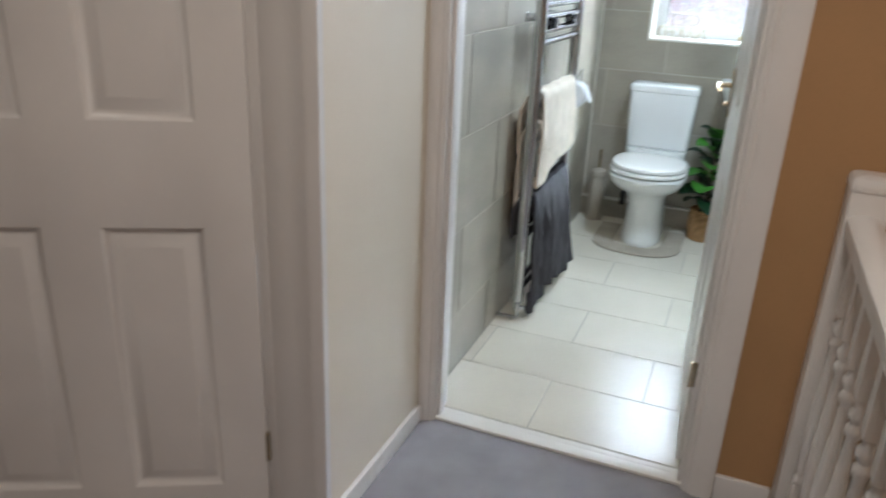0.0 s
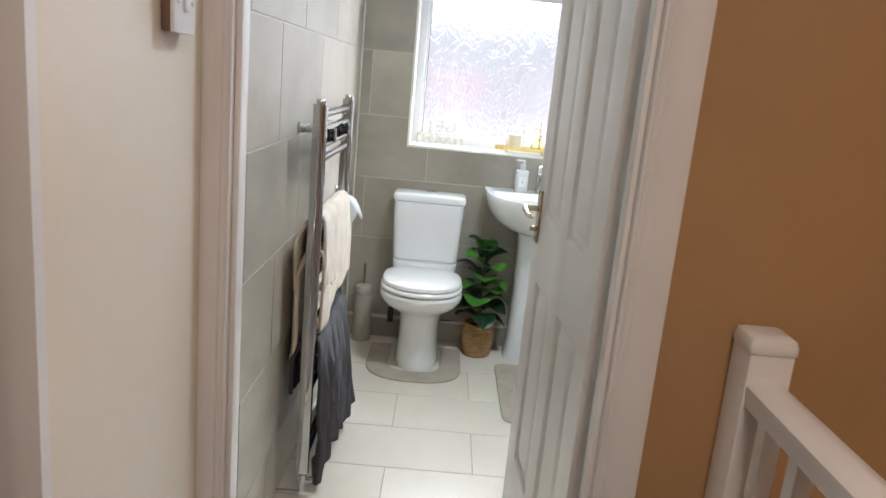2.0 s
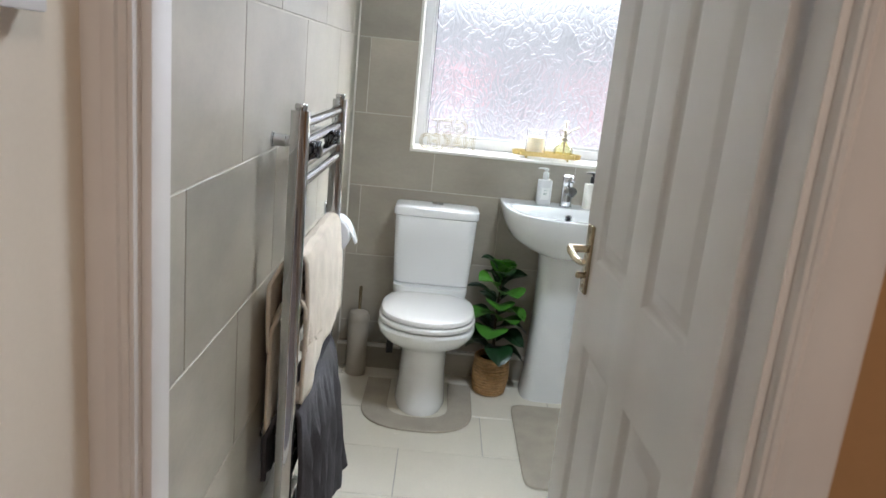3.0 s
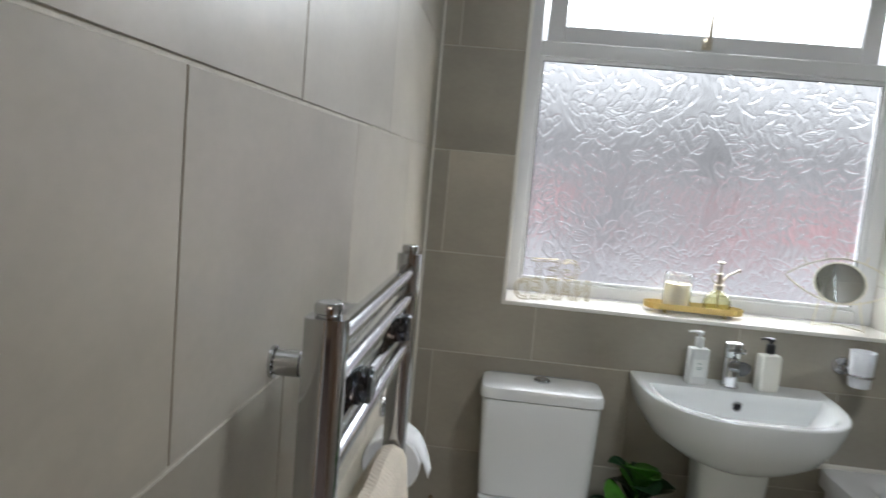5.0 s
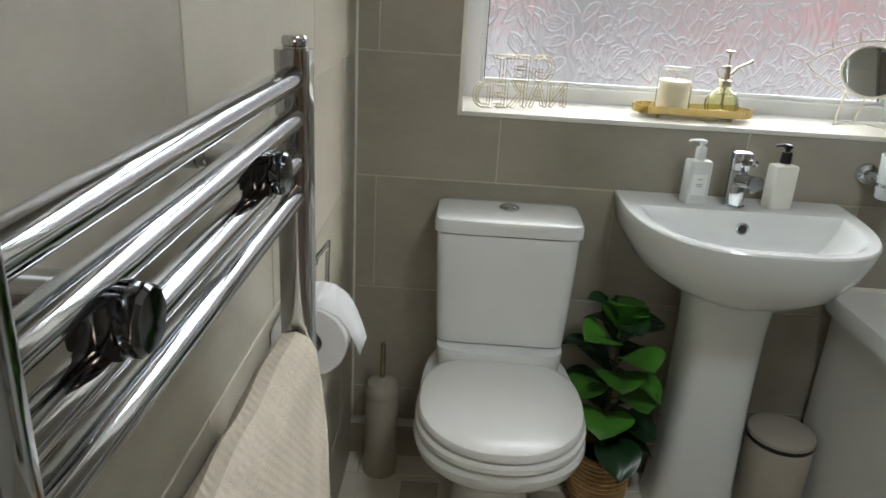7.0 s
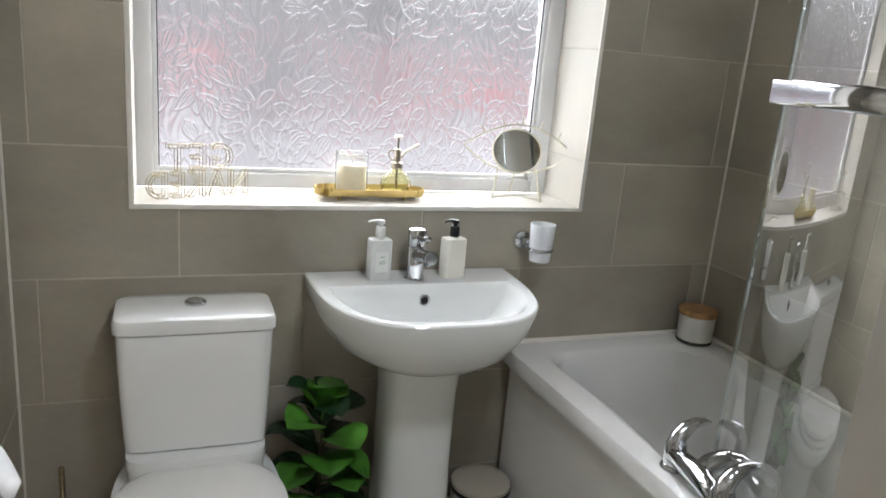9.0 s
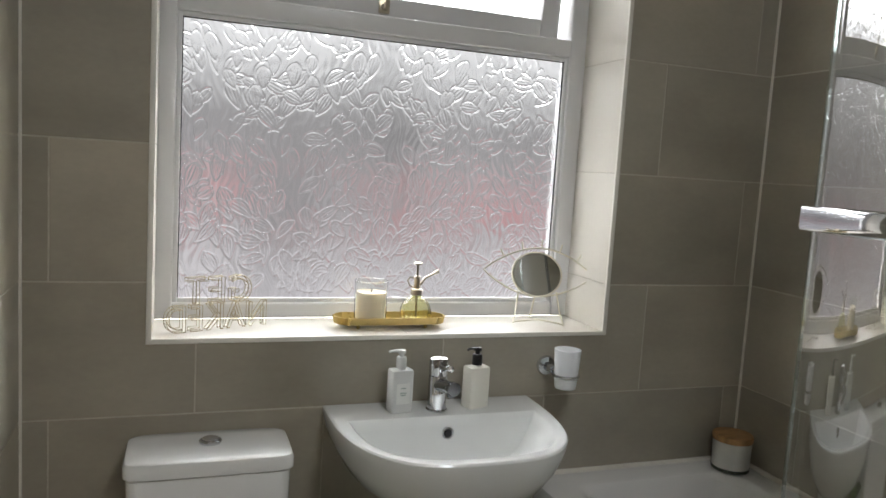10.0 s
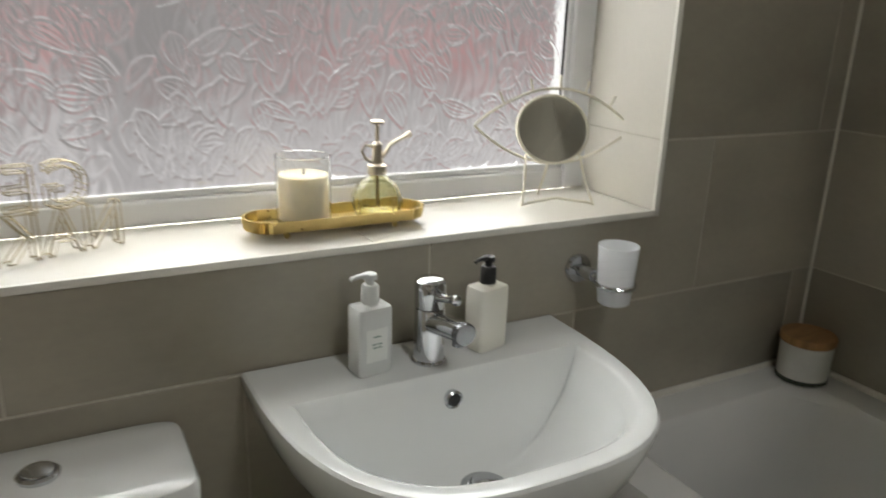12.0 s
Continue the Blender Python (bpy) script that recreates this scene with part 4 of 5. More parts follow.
bm = bmesh.new()
loft(bm, [dring(0.095, 4.15, 3.99, 0.636, 2.4), dring(0.130, 4.19, 3.960, 0.643, 2.4), dring(0.190, 4.225, 3.912, 0.667, 2.5), dring(0.232, 4.235, 3.872, 0.700, 2.7), dring(0.259, 4.238, 3.846, 0.750, 2.9),
          dring(0.272, 4.238, 3.831, 0.795, 3.0), dring(0.275, 4.238, 3.827, 0.812, 3.0), dring(0.275, 4.238, 3.826, 0.820, 3.0), dring(0.271, 4.236, 3.829, 0.824, 3.0),
          dring(0.240, 4.118, 3.853, 0.824, 2.9), dring(0.232, 4.112, 3.860, 0.819, 2.8), dring(0.222, 4.104, 3.868, 0.800, 2.7), dring(0.195, 4.090, 3.885, 0.760, 2.6),
          dring(0.15, 4.07, 3.915, 0.722, 2.4), dring(0.09, 4.045, 3.955, 0.702, 2.2), dring(0.03, 4.02, 3.985, 0.698, 2.0)])
bowl_b = part("bowl", bm, CERAMIC, basin)
bm = bmesh.new()
loft(bm, [squircle(BX + 0.003, 4.112, hx, hy, z, 40, 3.2) for hx, hy, z in ((0.112, 0.098, 0.0), (0.112, 0.098, 0.02), (0.103, 0.092, 0.10), (0.095, 0.088, 0.35), (0.096, 0.09, 0.55), (0.103, 0.098, 0.642), (0.106, 0.10, 0.662))])
part("pedestal", bm, CERAMIC, basin)
bm = bmesh.new()
lathe(bm, [(0.013, 0.012), (0.015, 0.0), (0.012, -0.003), (0.009, -0.001)], (BX, 4.095, 0.788), 20, "y")
part("overflow", bm, CHROME, basin, "chrome overflow ring")
# Solid black disc: the darkness inside the overflow is put into its colour.
bm = bmesh.new()
lathe(bm, [(0.009, 0.006), (0.009, -0.0015)], (BX, 4.0935, 0.788), 16, "y")
part("overflow_hole", bm, BLACK, basin)
bm = bmesh.new()
lathe(bm, [(0.034, 0.699), (0.034, 0.702), (0.024, 0.704), (0.02, 0.700)], (BX, 4.0, 0), 26)
lathe(bm, [(0.016, 0.700), (0.019, 0.709), (0.017, 0.713), (0.004, 0.714)], (BX, 4.0, 0), 22)
part("waste", bm, CHROME, basin, "chrome waste plug")

tap = thing("basin_tap", "chrome single-lever mixer tap on the basin", "tap")
TAPX, TAPY = BX - 0.008, 4.165
bm = bmesh.new()
lathe(bm, [(0.026, 0.824), (0.0265, 0.827), (0.0238, 0.830), (0.0232, 0.840), (0.0232, 0.909), (0.0225, 0.911)], (TAPX, TAPY, 0), 32)
part("body", bm, CHROME, tap)
bm = bmesh.new()
lathe(bm, [(0.0225, 0.912), (0.0236, 0.914), (0.0236, 0.948), (0.0225, 0.953), (0.017, 0.957), (0.002, 0.958)], (TAPX, TAPY, 0), 32)
lever = part("lever_cap", bm, CHROME, tap)
bm = bmesh.new()
tube(bm, [(TAPX, TAPY - 0.020, 0.934), (TAPX + 0.004, TAPY - 0.042, 0.938), (TAPX + 0.006, TAPY - 0.062, 0.944)], [0.0075, 0.0065, 0.0058], 12)
lathe(bm, [(0.0065, 0.0), (0.008, -0.003), (0.008, -0.010), (0.004, -0.012)], (TAPX + 0.006, TAPY - 0.060, 0.944), 14, "y")
part("lever", bm, CHROME, lever)
bm = bmesh.new()
tube(bm, [(TAPX, TAPY - 0.012, 0.890), (TAPX + 0.003, TAPY - 0.045, 0.896), (TAPX + 0.006, TAPY - 0.088, 0.903)], [0.0165, 0.0160, 0.0155], 22)
spout = part("spout", bm, CHROME, tap)
bm = bmesh.new()
lathe(bm, [(0.0165, 0.0), (0.0172, -0.002), (0.0172, -0.011), (0.0155, -0.013), (0.002, -0.0132)], (TAPX + 0.0062, TAPY - 0.086, 0.903), 24, "y")
lathe(bm, [(0.009, 0.0), (0.009, -0.010), (0.006, -0.012)], (TAPX + 0.006, TAPY - 0.078, 0.890), 16)
part("spout_end", bm, DARK_CHROME, spout, "dark chrome swivel end")


def soap_bottle(name, label, x, y, turn, body_mat, pump_mat, w, d, h, rows):
    root = thing(name, label, "soap dispenser", "soap bottles on the basin")
    bm = bmesh.new()
    loft(bm, [squircle(0, 0, w * a, d * a, z, 32, 7) for a, z in ((0.92, 0.0), (1.0, 0.004), (1.0, h - 0.006), (0.94, h - 0.001), (0.5, h), (0.34, h + 0.003))])
    lathe(bm, [(0.0115, h), (0.0115, h + 0.008)], n=20)
    part("bottle", bm, body_mat, root)
    bm = bmesh.new()
    lathe(bm, [(0.0125, h + 0.004), (0.0130, h + 0.006), (0.0125, h + 0.028), (0.0105, h + 0.031), (0.006, h + 0.031), (0.006, h + 0.038), (0.010, h + 0.039), (0.0105, h + 0.043), (0.009, h + 0.047), (0.003, h + 0.048)], n=22)
    tube(bm, [(0, 0, h + 0.0445), (-0.016, -0.003, h + 0.0465), (-0.032, -0.006, h + 0.0470), (-0.036, -0.0065, h + 0.0445)], [0.0055, 0.0038, 0.0031, 0.0027], 8)
    part("pump", bm, pump_mat, root)
    bm = bmesh.new()
    box(bm, (-w * 0.62, -d - 0.0008, h * 0.22), (w * 0.62, -d + 0.001, h * 0.70))
    lab = part("label", bm, LABEL, root, "small white paper label")
    bm = bmesh.new()
    for z, ww in rows:
        box(bm, (-w * ww, -d - 0.0014, h * z), (w * ww, -d - 0.0006, h * z + 0.0022))
    part("print", bm, INK, lab)
    root.matrix_world = pose(x, y, 0.8245, 0, 0, turn)
    return root


soap_bottle("soap_dispenser", "translucent white hand wash bottle with white pump on the basin", 0.153, 4.168, 8, SOAP_CLEAR, SOAP_CLEAR, 0.028, 0.020, 0.104, ((0.58, 0.22), (0.47, 0.30), (0.42, 0.26)))
soap_bottle("soap_dispenser", "cream lotion bottle with black pump on the basin", 0.352, 4.172, 14, BOTTLE_WHITE, BLACK, 0.030, 0.021, 0.104, ((0.60, 0.18), (0.52, 0.28), (0.40, 0.24), (0.36, 0.2)))
# the black pump's nozzle points the other way
bpy.data.objects["soap_dispenser.001"].children[1].matrix_local = pose(0, 0, 0, 0, 0, 170)

# ---- tumbler ----
tumb = thing("tumbler_holder", "frosted glass tumbler in a chrome wall holder", "tumbler holder")
bm = bmesh.new()
lathe(bm, [(0.026, 0.0), (0.027, -0.004), (0.024, -0.010), (0.012, -0.013), (0.011, -0.05)], (0.580, NORTH, 0.905), 26, "y")
tube(bm, [(0.580, 4.195, 0.905), (0.584, 4.182, 0.902), (0.586, 4.178, 0.900)], 0.008, 10)
part("rose", bm, CHROME, tumb)
bm = bmesh.new()
tube(bm, arc(0.597, 4.155, 0.900, 0.0322, 0, 360, 36, "xy")[:-1], 0.0042, 8, closed=True)
box(bm, (0.574, 4.176, 0.894), (0.592, 4.190, 0.906), 0.002)
part("ring", bm, CHROME, tumb)
bm = bmesh.new()
lathe(bm, [(0.025, 0.866), (0.0275, 0.868), (0.030, 0.89), (0.0345, 0.969), (0.0325, 0.969), (0.028, 0.89), (0.025, 0.874), (0.001, 0.873)], (0.597, 4.155, 0), 32)
part("tumbler", bm, FROST, tumb, "frosted white glass tumbler")

# ---- sill things ----
SZ = 0.994
tray = thing("gold_tray", "oval gold metal tray with fluted rim on the window sill", "tray")
TC = (0.168, 4.345)


def capsule(hx, r, z, n=64, wave=0.0):
    pts = []
    for i in range(n):
        a = 2 * math.pi * i / n
        c, s = math.cos(a), math.sin(a)
        rr = r + wave * (1 if i % 2 else -1)
        pts.append((TC[0] + (hx - r) * (1 if c > 0 else -1) * min(1, abs(c) * 3) + rr * c, TC[1] + rr * s, z))
    return pts


bm = bmesh.new()
loft(bm, [capsule(0.142, 0.038, SZ + 0.010, 96), capsule(0.146, 0.042, SZ + 0.012, 96, 0.0018), capsule(0.149, 0.045, SZ + 0.030, 96, 0.0024), capsule(0.147, 0.043, SZ + 0.030, 96, 0.0024), capsule(0.142, 0.039, SZ + 0.0135, 96)])
part("dish", bm, GOLD, tray)
for a, b in ((-0.09, -0.028), (0.09, -0.028), (-0.09, 0.028), (0.09, 0.028)):
    bm = bmesh.new()
    lathe(bm, [(0.003, 0), (0.0055, 0.004), (0.004, 0.010)], (TC[0] + a, TC[1] + b, SZ), 12)
    part("foot", bm, GOLD, tray)

candle = thing("candle_glass", "cream candle in a clear glass on the gold tray", "candle")
CC = (0.116, 4.35, SZ + 0.0142)
bm = bmesh.new()
lathe(bm, [(0.040, 0), (0.0425, 0.003), (0.0435, 0.106), (0.042, 0.107), (0.0408, 0.106), (0.0400, 0.008), (0.001, 0.007)], CC, 36)
part("glass", bm, CLEAR, candle).visible_shadow = False
bm = bmesh.new()
lathe(bm, [(0.0380, 0.0085), (0.0392, 0.011), (0.0392, 0.076), (0.037, 0.078), (0.01, 0.076), (0.001, 0.076)], CC, 30)
part("wax", bm, WAX, candle, "cream candle wax")
bm = bmesh.new()
tube(bm, [(CC[0], CC[1], CC[2] + 0.075), (CC[0] + 0.002, CC[1], CC[2] + 0.085)], 0.0012, 6)
part("wick", bm, BLACK, candle)

mister = thing("glass_mister", "pale yellow glass plant mister with metal pump on the tray", "mister")
MC = (0.238, 4.345, SZ + 0.0142)
bm = bmesh.new()
outer = [(0.028, 0.0), (0.036, 0.004), (0.041, 0.020), (0.040, 0.034), (0.032, 0.052), (0.018, 0.064), (0.013, 0.068), (0.013, 0.078)]
rings = []
for r, h in outer + [(r - 0.0022, h + (0.002 if r > 0.02 else 0)) for r, h in outer[::-1]]:
    rings.append([(MC[0] + r * (1 + (0.03 if 0.004 < h < 0.06 else 0) * math.cos(14 * 2 * math.pi * i / 84)) * math.cos(2 * math.pi * i / 84),
                   MC[1] + r * (1 + (0.03 if 0.004 < h < 0.06 else 0) * math.cos(14 * 2 * math.pi * i / 84)) * math.sin(2 * math.pi * i / 84), MC[2] + h) for i in range(84)])
loft(bm, rings)
part("bottle", bm, AMBERISH, mister, "fluted pale yellow glass bottle").visible_shadow = False
bm = bmesh.new()
lathe(bm, [(0.0155, 0.070), (0.0158, 0.072), (0.0158, 0.084), (0.010, 0.087), (0.008, 0.10), (0.008, 0.118), (0.005, 0.121), (0.0032, 0.122), (0.0032, 0.148), (0.004, 0.149), (0.0115, 0.151), (0.0115, 0.155), (0.008, 0.157)], MC, 18)
tube(bm, [(MC[0] + 0.006, MC[1], MC[2] + 0.094), (MC[0] + 0.016, MC[1] - 0.002, MC[2] + 0.106), (MC[0] + 0.022, MC[1] - 0.002, MC[2] + 0.116), (MC[0] + 0.050, MC[1] - 0.006, MC[2] + 0.131)], 0.0035, 8)
tube(bm, [(MC[0] + 0.048, MC[1] - 0.006, MC[2] + 0.130), (MC[0] + 0.056, MC[1] - 0.007, MC[2] + 0.134)], 0.0052, 10)
tube(bm, [(MC[0] - 0.007, MC[1], MC[2] + 0.088), (MC[0] - 0.020, MC[1], MC[2] + 0.095), (MC[0] - 0.026, MC[1], MC[2] + 0.108), (MC[0] - 0.019, MC[1], MC[2] + 0.117), (MC[0] - 0.006, MC[1], MC[2] + 0.114)], 0.0024, 8)
part("pump", bm, STEEL, mister, "aged gold metal pump")
bm = bmesh.new()
tube(bm, [(MC[0], MC[1], MC[2] + 0.07), (MC[0] + 0.002, MC[1], MC[2] + 0.012)], 0.0035, 8)
part("dip_tube", bm, BRASS, mister)

eye = thing("eye_mirror", "eye-shaped cream wire table mirror with lashes on the sill", "mirror")
bm = bmesh.new()
A, Bz = 0.163, 0.071
HEAD = pose(-0.007, -0.002, -0.004, -16, 0, 0) @ Matrix.Diagonal((1.10, 1, 0.95, 1))
upper = [(-A + 2 * A * i / 24, 0, Bz * math.sin(math.pi * i / 24) ** 0.85) for i in range(25)]
lower = [(A - 2 * A * i / 24, 0, -Bz * 0.95 * math.sin(math.pi * i / 24) ** 0.85) for i in range(1, 24)]
tube(bm, upper + lower, 0.0026, 8, closed=True)
part("eye_frame", bm, WHITE_WIRE, eye)
for k in (4, 8, 12, 16, 20):
    p = Vector(upper[k])
    d = Vector(((k - 12) / 12 * 0.75, 0, 1)).normalized()
    bm = bmesh.new()
    tube(bm, [p, p + d * 0.024], 0.0023, 6)
    part("lash", bm, WHITE_WIRE, eye)
bm = bmesh.new()
lathe(bm, [(0.064, 0.003), (0.066, 0.004), (0.0685, 0.003), (0.0685, -0.003), (0.066, -0.004), (0.064, -0.003), (0.064, 0.003)], (0, 0, 0.0), 48, "y", cap=False)
part("mirror_rim", bm, WHITE_WIRE, eye).matrix_local = HEAD
bm = bmesh.new()
lathe(bm, [(0.065, 0.002), (0.065, -0.001)], (0, 0, 0), 48, "y")
part("mirror_glass", bm, MIRROR, eye, "oval mirror glass").matrix_local = HEAD
bm = bmesh.new()
tube(bm, [(-0.055, 0.002, -0.052), (-0.064, -0.02, -0.10), (-0.076, -0.045, -0.139), (-0.066, -0.043, -0.134), (0.0, -0.030, -0.128), (0.062, -0.043, -0.134), (0.072, -0.045, -0.139), (0.064, -0.02, -0.10), (0.058, 0.002, -0.052)], 0.0026, 8)
part("stand", bm, WHITE_WIRE, eye)
bm = bmesh.new()
tube(bm, [(0.0, 0.003, -0.04), (0.0, 0.045, -0.138)], 0.0024, 8)
part("prop", bm, WHITE_WIRE, eye)
eye.matrix_world = pose(0.610, 4.372, SZ + 0.1415, 0, 0, -9) @ pose(0, 0, 0, 0, 2.0, 0)

sign = thing("wire_word_sign", "gold wire letter sign on the sill, seen from behind", "sign")


def wire_word(text, size, x_mid, z, squeeze):
    cu = bpy.data.curves.new("word", "FONT")
    cu.body, cu.size, cu.align_x = text, size, "CENTER"
    cu.space_character = 1.12
    cu.fill_mode, cu.extrude, cu.offset = "NONE", 0.0, 0.0
    cu.bevel_depth, cu.bevel_resolution = 0.0011, 1
    tmp = new("word", cu)
    dg = bpy.context.evaluated_depsgraph_get()
    me = bpy.data.meshes.new_from_object(tmp.evaluated_get(dg))
    bpy.data.objects.remove(tmp)
    me.materials.clear()
    me.materials.append(WIRE_GOLD)
    for side in (-0.009, 0.009):
        ob = new("letters", me)
        ob.parent = sign
        ob.matrix_local = pose(x_mid, side, z, 90, 0, 0) @ Matrix.Diagonal((squeeze, 1, 1, 1))
    pts = [v.co.copy() for v in me.vertices]
    return pts


bm = bmesh.new()
for text, size, xm, z, squeeze in (("GET", 0.092, 0.0, 0.066, 0.93), ("NAKED", 0.090, 0.004, 0.0015, 0.81)):
    pts = wire_word(text, size, xm, z, squeeze)
    for p in pts[::max(1, len(pts) // 46)]:
        q = Vector((p.x * squeeze + xm, 0, p.y + z))
        tube(bm, [q + Vector((0, -0.009, 0)), q + Vector((0, 0.009, 0))], 0.0009, 5)
part("cross_wire", bm, WIRE_GOLD, sign)["kind"] = "stuff"
sign.matrix_world = pose(-0.262, 4.345, SZ, 0, 0, 180 + 22)

# ---- pedal bin ----
pbin = thing("pedal_bin", "taupe enamelled pedal bin with black foot pedal", "bin")
PB = (0.476, 4.118, 0)
bm = bmesh.new()
lathe(bm, [(0.078, 0.0), (0.082, 0.004), (0.084, 0.010), (0.084, 0.215), (0.082, 0.218)], PB, 40)
part("body", bm, TAUPE, pbin)
bm = bmesh.new()
lathe(bm, [(0.0855, 0.217), (0.0865, 0.219), (0.0865, 0.226), (0.0855, 0.228)], PB, 40)
part("band", bm, BLACK, pbin)
bm = bmesh.new()
lathe(bm, [(0.0845, 0.0), (0.0855, 0.002), (0.0855, 0.012), (0.0845, 0.014)], PB, 40)
part("band", bm, BLACK, pbin)
bm = bmesh.new()
lathe(bm, [(0.085, 0.228), (0.0855, 0.232), (0.083, 0.238), (0.07, 0.245), (0.04, 0.250), (0.002, 0.252)], PB, 40)
part("lid", bm, TAUPE, pbin)
bm = bmesh.new()
box(bm, (PB[0] - 0.036, PB[1] - 0.094, 0.008), (PB[0] + 0.030, PB[1] - 0.080, 0.050), 0.004)
box(bm, (PB[0] - 0.026, PB[1] - 0.115, 0.012), (PB[0] + 0.020, PB[1] - 0.090, 0.020), 0.003)
part("pedal", bm, BLACK, pbin)

# ---- bath mat ----
bm = bmesh.new()
loft(bm, [squircle(0.345, 3.65, 0.245 + g, 0.31 + g, z, 48, 14) for g, z in ((0, 0.0005), (0.004, 0.004), (0.0, 0.008), (-0.012, 0.0085), (-0.016, 0.0075))])
tagged(part("bath_mat", bm, MAT_CLOTH), "flat taupe bath mat with a stitched edge on the tiles", "bath mat")

# ---- contour mat round the foot of the toilet ----


def contour(grow, z, n=40):
    """U-shaped outline, open towards the window wall."""
    ring = []
    for hx, y_front, flip in ((0.222 + grow, 3.655 - grow, 1), (0.122 - grow, 3.765 + grow, -1)):
        y_mid, y_back = y_front + hx * 0.9, 4.10 + grow
        pts = [(hx, y_back), (hx, (y_back + y_mid) / 2)]
        pts += [(hx * abs(math.cos(a)) ** 0.8 * (1 if math.cos(a) >= 0 else -1), y_mid - (y_mid - y_front) * math.sin(a) ** 0.8)
                for a in (math.pi * i / n for i in range(n + 1))]
        pts += [(-hx, (y_back + y_mid) / 2), (-hx, y_back)]
        ring += [(TX - 0.006 + u, v, z) for u, v in pts[::flip]]
    return ring


bm = bmesh.new()
loft(bm, [contour(-0.001, 0.0005), contour(0.0, 0.003), contour(0.0, 0.006), contour(-0.003, 0.0085), contour(-0.010, 0.008)])
tagged(part("pedestal_mat", bm, MAT_CLOTH), "flat taupe contour mat round the toilet foot", "bath mat")

# ---- bath ----
BY0, RIM = 2.50, 0.596
bath = thing("bath", "white acrylic shower bath with curved side panel", "bath")


def x_left(y):
    """Room side of the bath: straight, then bulging for the shower end."""
    t = min(1, max(0, (3.60 - y) / 0.60))
    return 0.552 + 0.033 * min(1, max(0, (4.15 - y) / 0.5)) - 0.10 * (t * t * (3 - 2 * t))


def bath_ring(d, z, p=9.0, n=120, dn=None):
    pts = []
    ya, yb = BY0 + (dn if dn is not None else d), NORTH - 0.003 - d
    for i in range(n):
        a = 2 * math.pi * i / n
        c, s = math.cos(a), math.sin(a)
        u = math.copysign(abs(c) ** (2 / p), c)
        v = math.copysign(abs(s) ** (2 / p), s)
        y = (ya + yb) / 2 + v * (yb - ya) / 2
        xa, xb = x_left(y) + d, EAST - 0.003 - d
        pts.append(((xa + xb) / 2 + u * (xb - xa) / 2, y, z))
    return pts


bm = bmesh.new()
loft(bm, [bath_ring(0.010, 0.546, 40), bath_ring(0.0, 0.551, 40), bath_ring(0.0, RIM - 0.008, 40), bath_ring(0.004, RIM - 0.001, 36), bath_ring(0.010, RIM, 34), bath_ring(0.072, RIM, 14), bath_ring(0.081, RIM - 0.003, 11),
          bath_ring(0.090, RIM - 0.018, 9), bath_ring(0.108, 0.40, 7), bath_ring(0.13, 0.24, 6), bath_ring(0.16, 0.19, 5), bath_ring(0.24, 0.178, 4), bath_ring(0.31, 0.176, 4)], cap_start=False)
part("tub", bm, ACRYLIC, bath)
bm = bmesh.new()
loft(bm, [bath_ring(0.016, z, 40) for z in (0.0, 0.035, 0.04, 0.511, 0.5115, 0.549)], False, False)
part("side_panel", bm, ACRYLIC, bath)
bm = bmesh.new()
tube(bm, [(0.556, NORTH - 0.004, RIM + 0.002), (EAST - 0.004, NORTH - 0.004, RIM + 0.002), (EAST - 0.004, 2.5, RIM + 0.002)], 0.009, 8)
part("seal", bm, SILICONE, bath, "white sealant bead")

mixer = thing("bath_mixer_tap", "chrome two-lever bath mixer tap on the bath rim", "tap")
M0, M1 = Vector((0.632, 3.555, RIM)), Vector((0.606, 3.385, RIM))
inward = Vector((0.985, 0.17, 0)).normalized()


def over(p, z, out=0.0):
    return p + inward * out + Vector((0, 0, z))


bm = bmesh.new()
for p in (M0, M1):
    lathe(bm, [(0.026, 0.0), (0.027, 0.003), (0.025, 0.008), (0.021, 0.012), (0.0215, 0.030)], p, 26)
tube(bm, [over(M0 - (M1 - M0) * 0.08, 0.030), over(M0, 0.032), over(M0.lerp(M1, 0.3), 0.036), over(M0.lerp(M1, 0.5), 0.040), over(M0.lerp(M1, 0.7), 0.036), over(M1, 0.032), over(M1 + (M1 - M0) * 0.08, 0.030)],
     [0.016, 0.0225, 0.0215, 0.024, 0.0215, 0.0225, 0.016], 22)
part("body", bm, CHROME, mixer)
bm = bmesh.new()
mid = M0.lerp(M1, 0.5)
tube(bm, [over(mid, 0.040), over(mid, 0.054, 0.035), over(mid, 0.056, 0.075), over(mid, 0.044, 0.112), over(mid, 0.026, 0.128)], [0.022, 0.021, 0.019, 0.0165, 0.0155], 20)
part("spout", bm, CHROME, mixer)
for p in (M0, M1):
    bm = bmesh.new()
    lathe(bm, [(0.0215, 0.030), (0.023, 0.038), (0.022, 0.055), (0.017, 0.066), (0.004, 0.070)], p, 24)
    tube(bm, [over(p, 0.050, -0.004), over(p, 0.072, 0.004), over(p, 0.087, 0.022), over(p, 0.093, 0.048), over(p, 0.091, 0.074), over(p, 0.084, 0.096)], [0.019, 0.018, 0.0155, 0.012, 0.008, 0.0025], 16)
    part("lever", bm, CHROME, mixer, "swan-neck chrome lever")

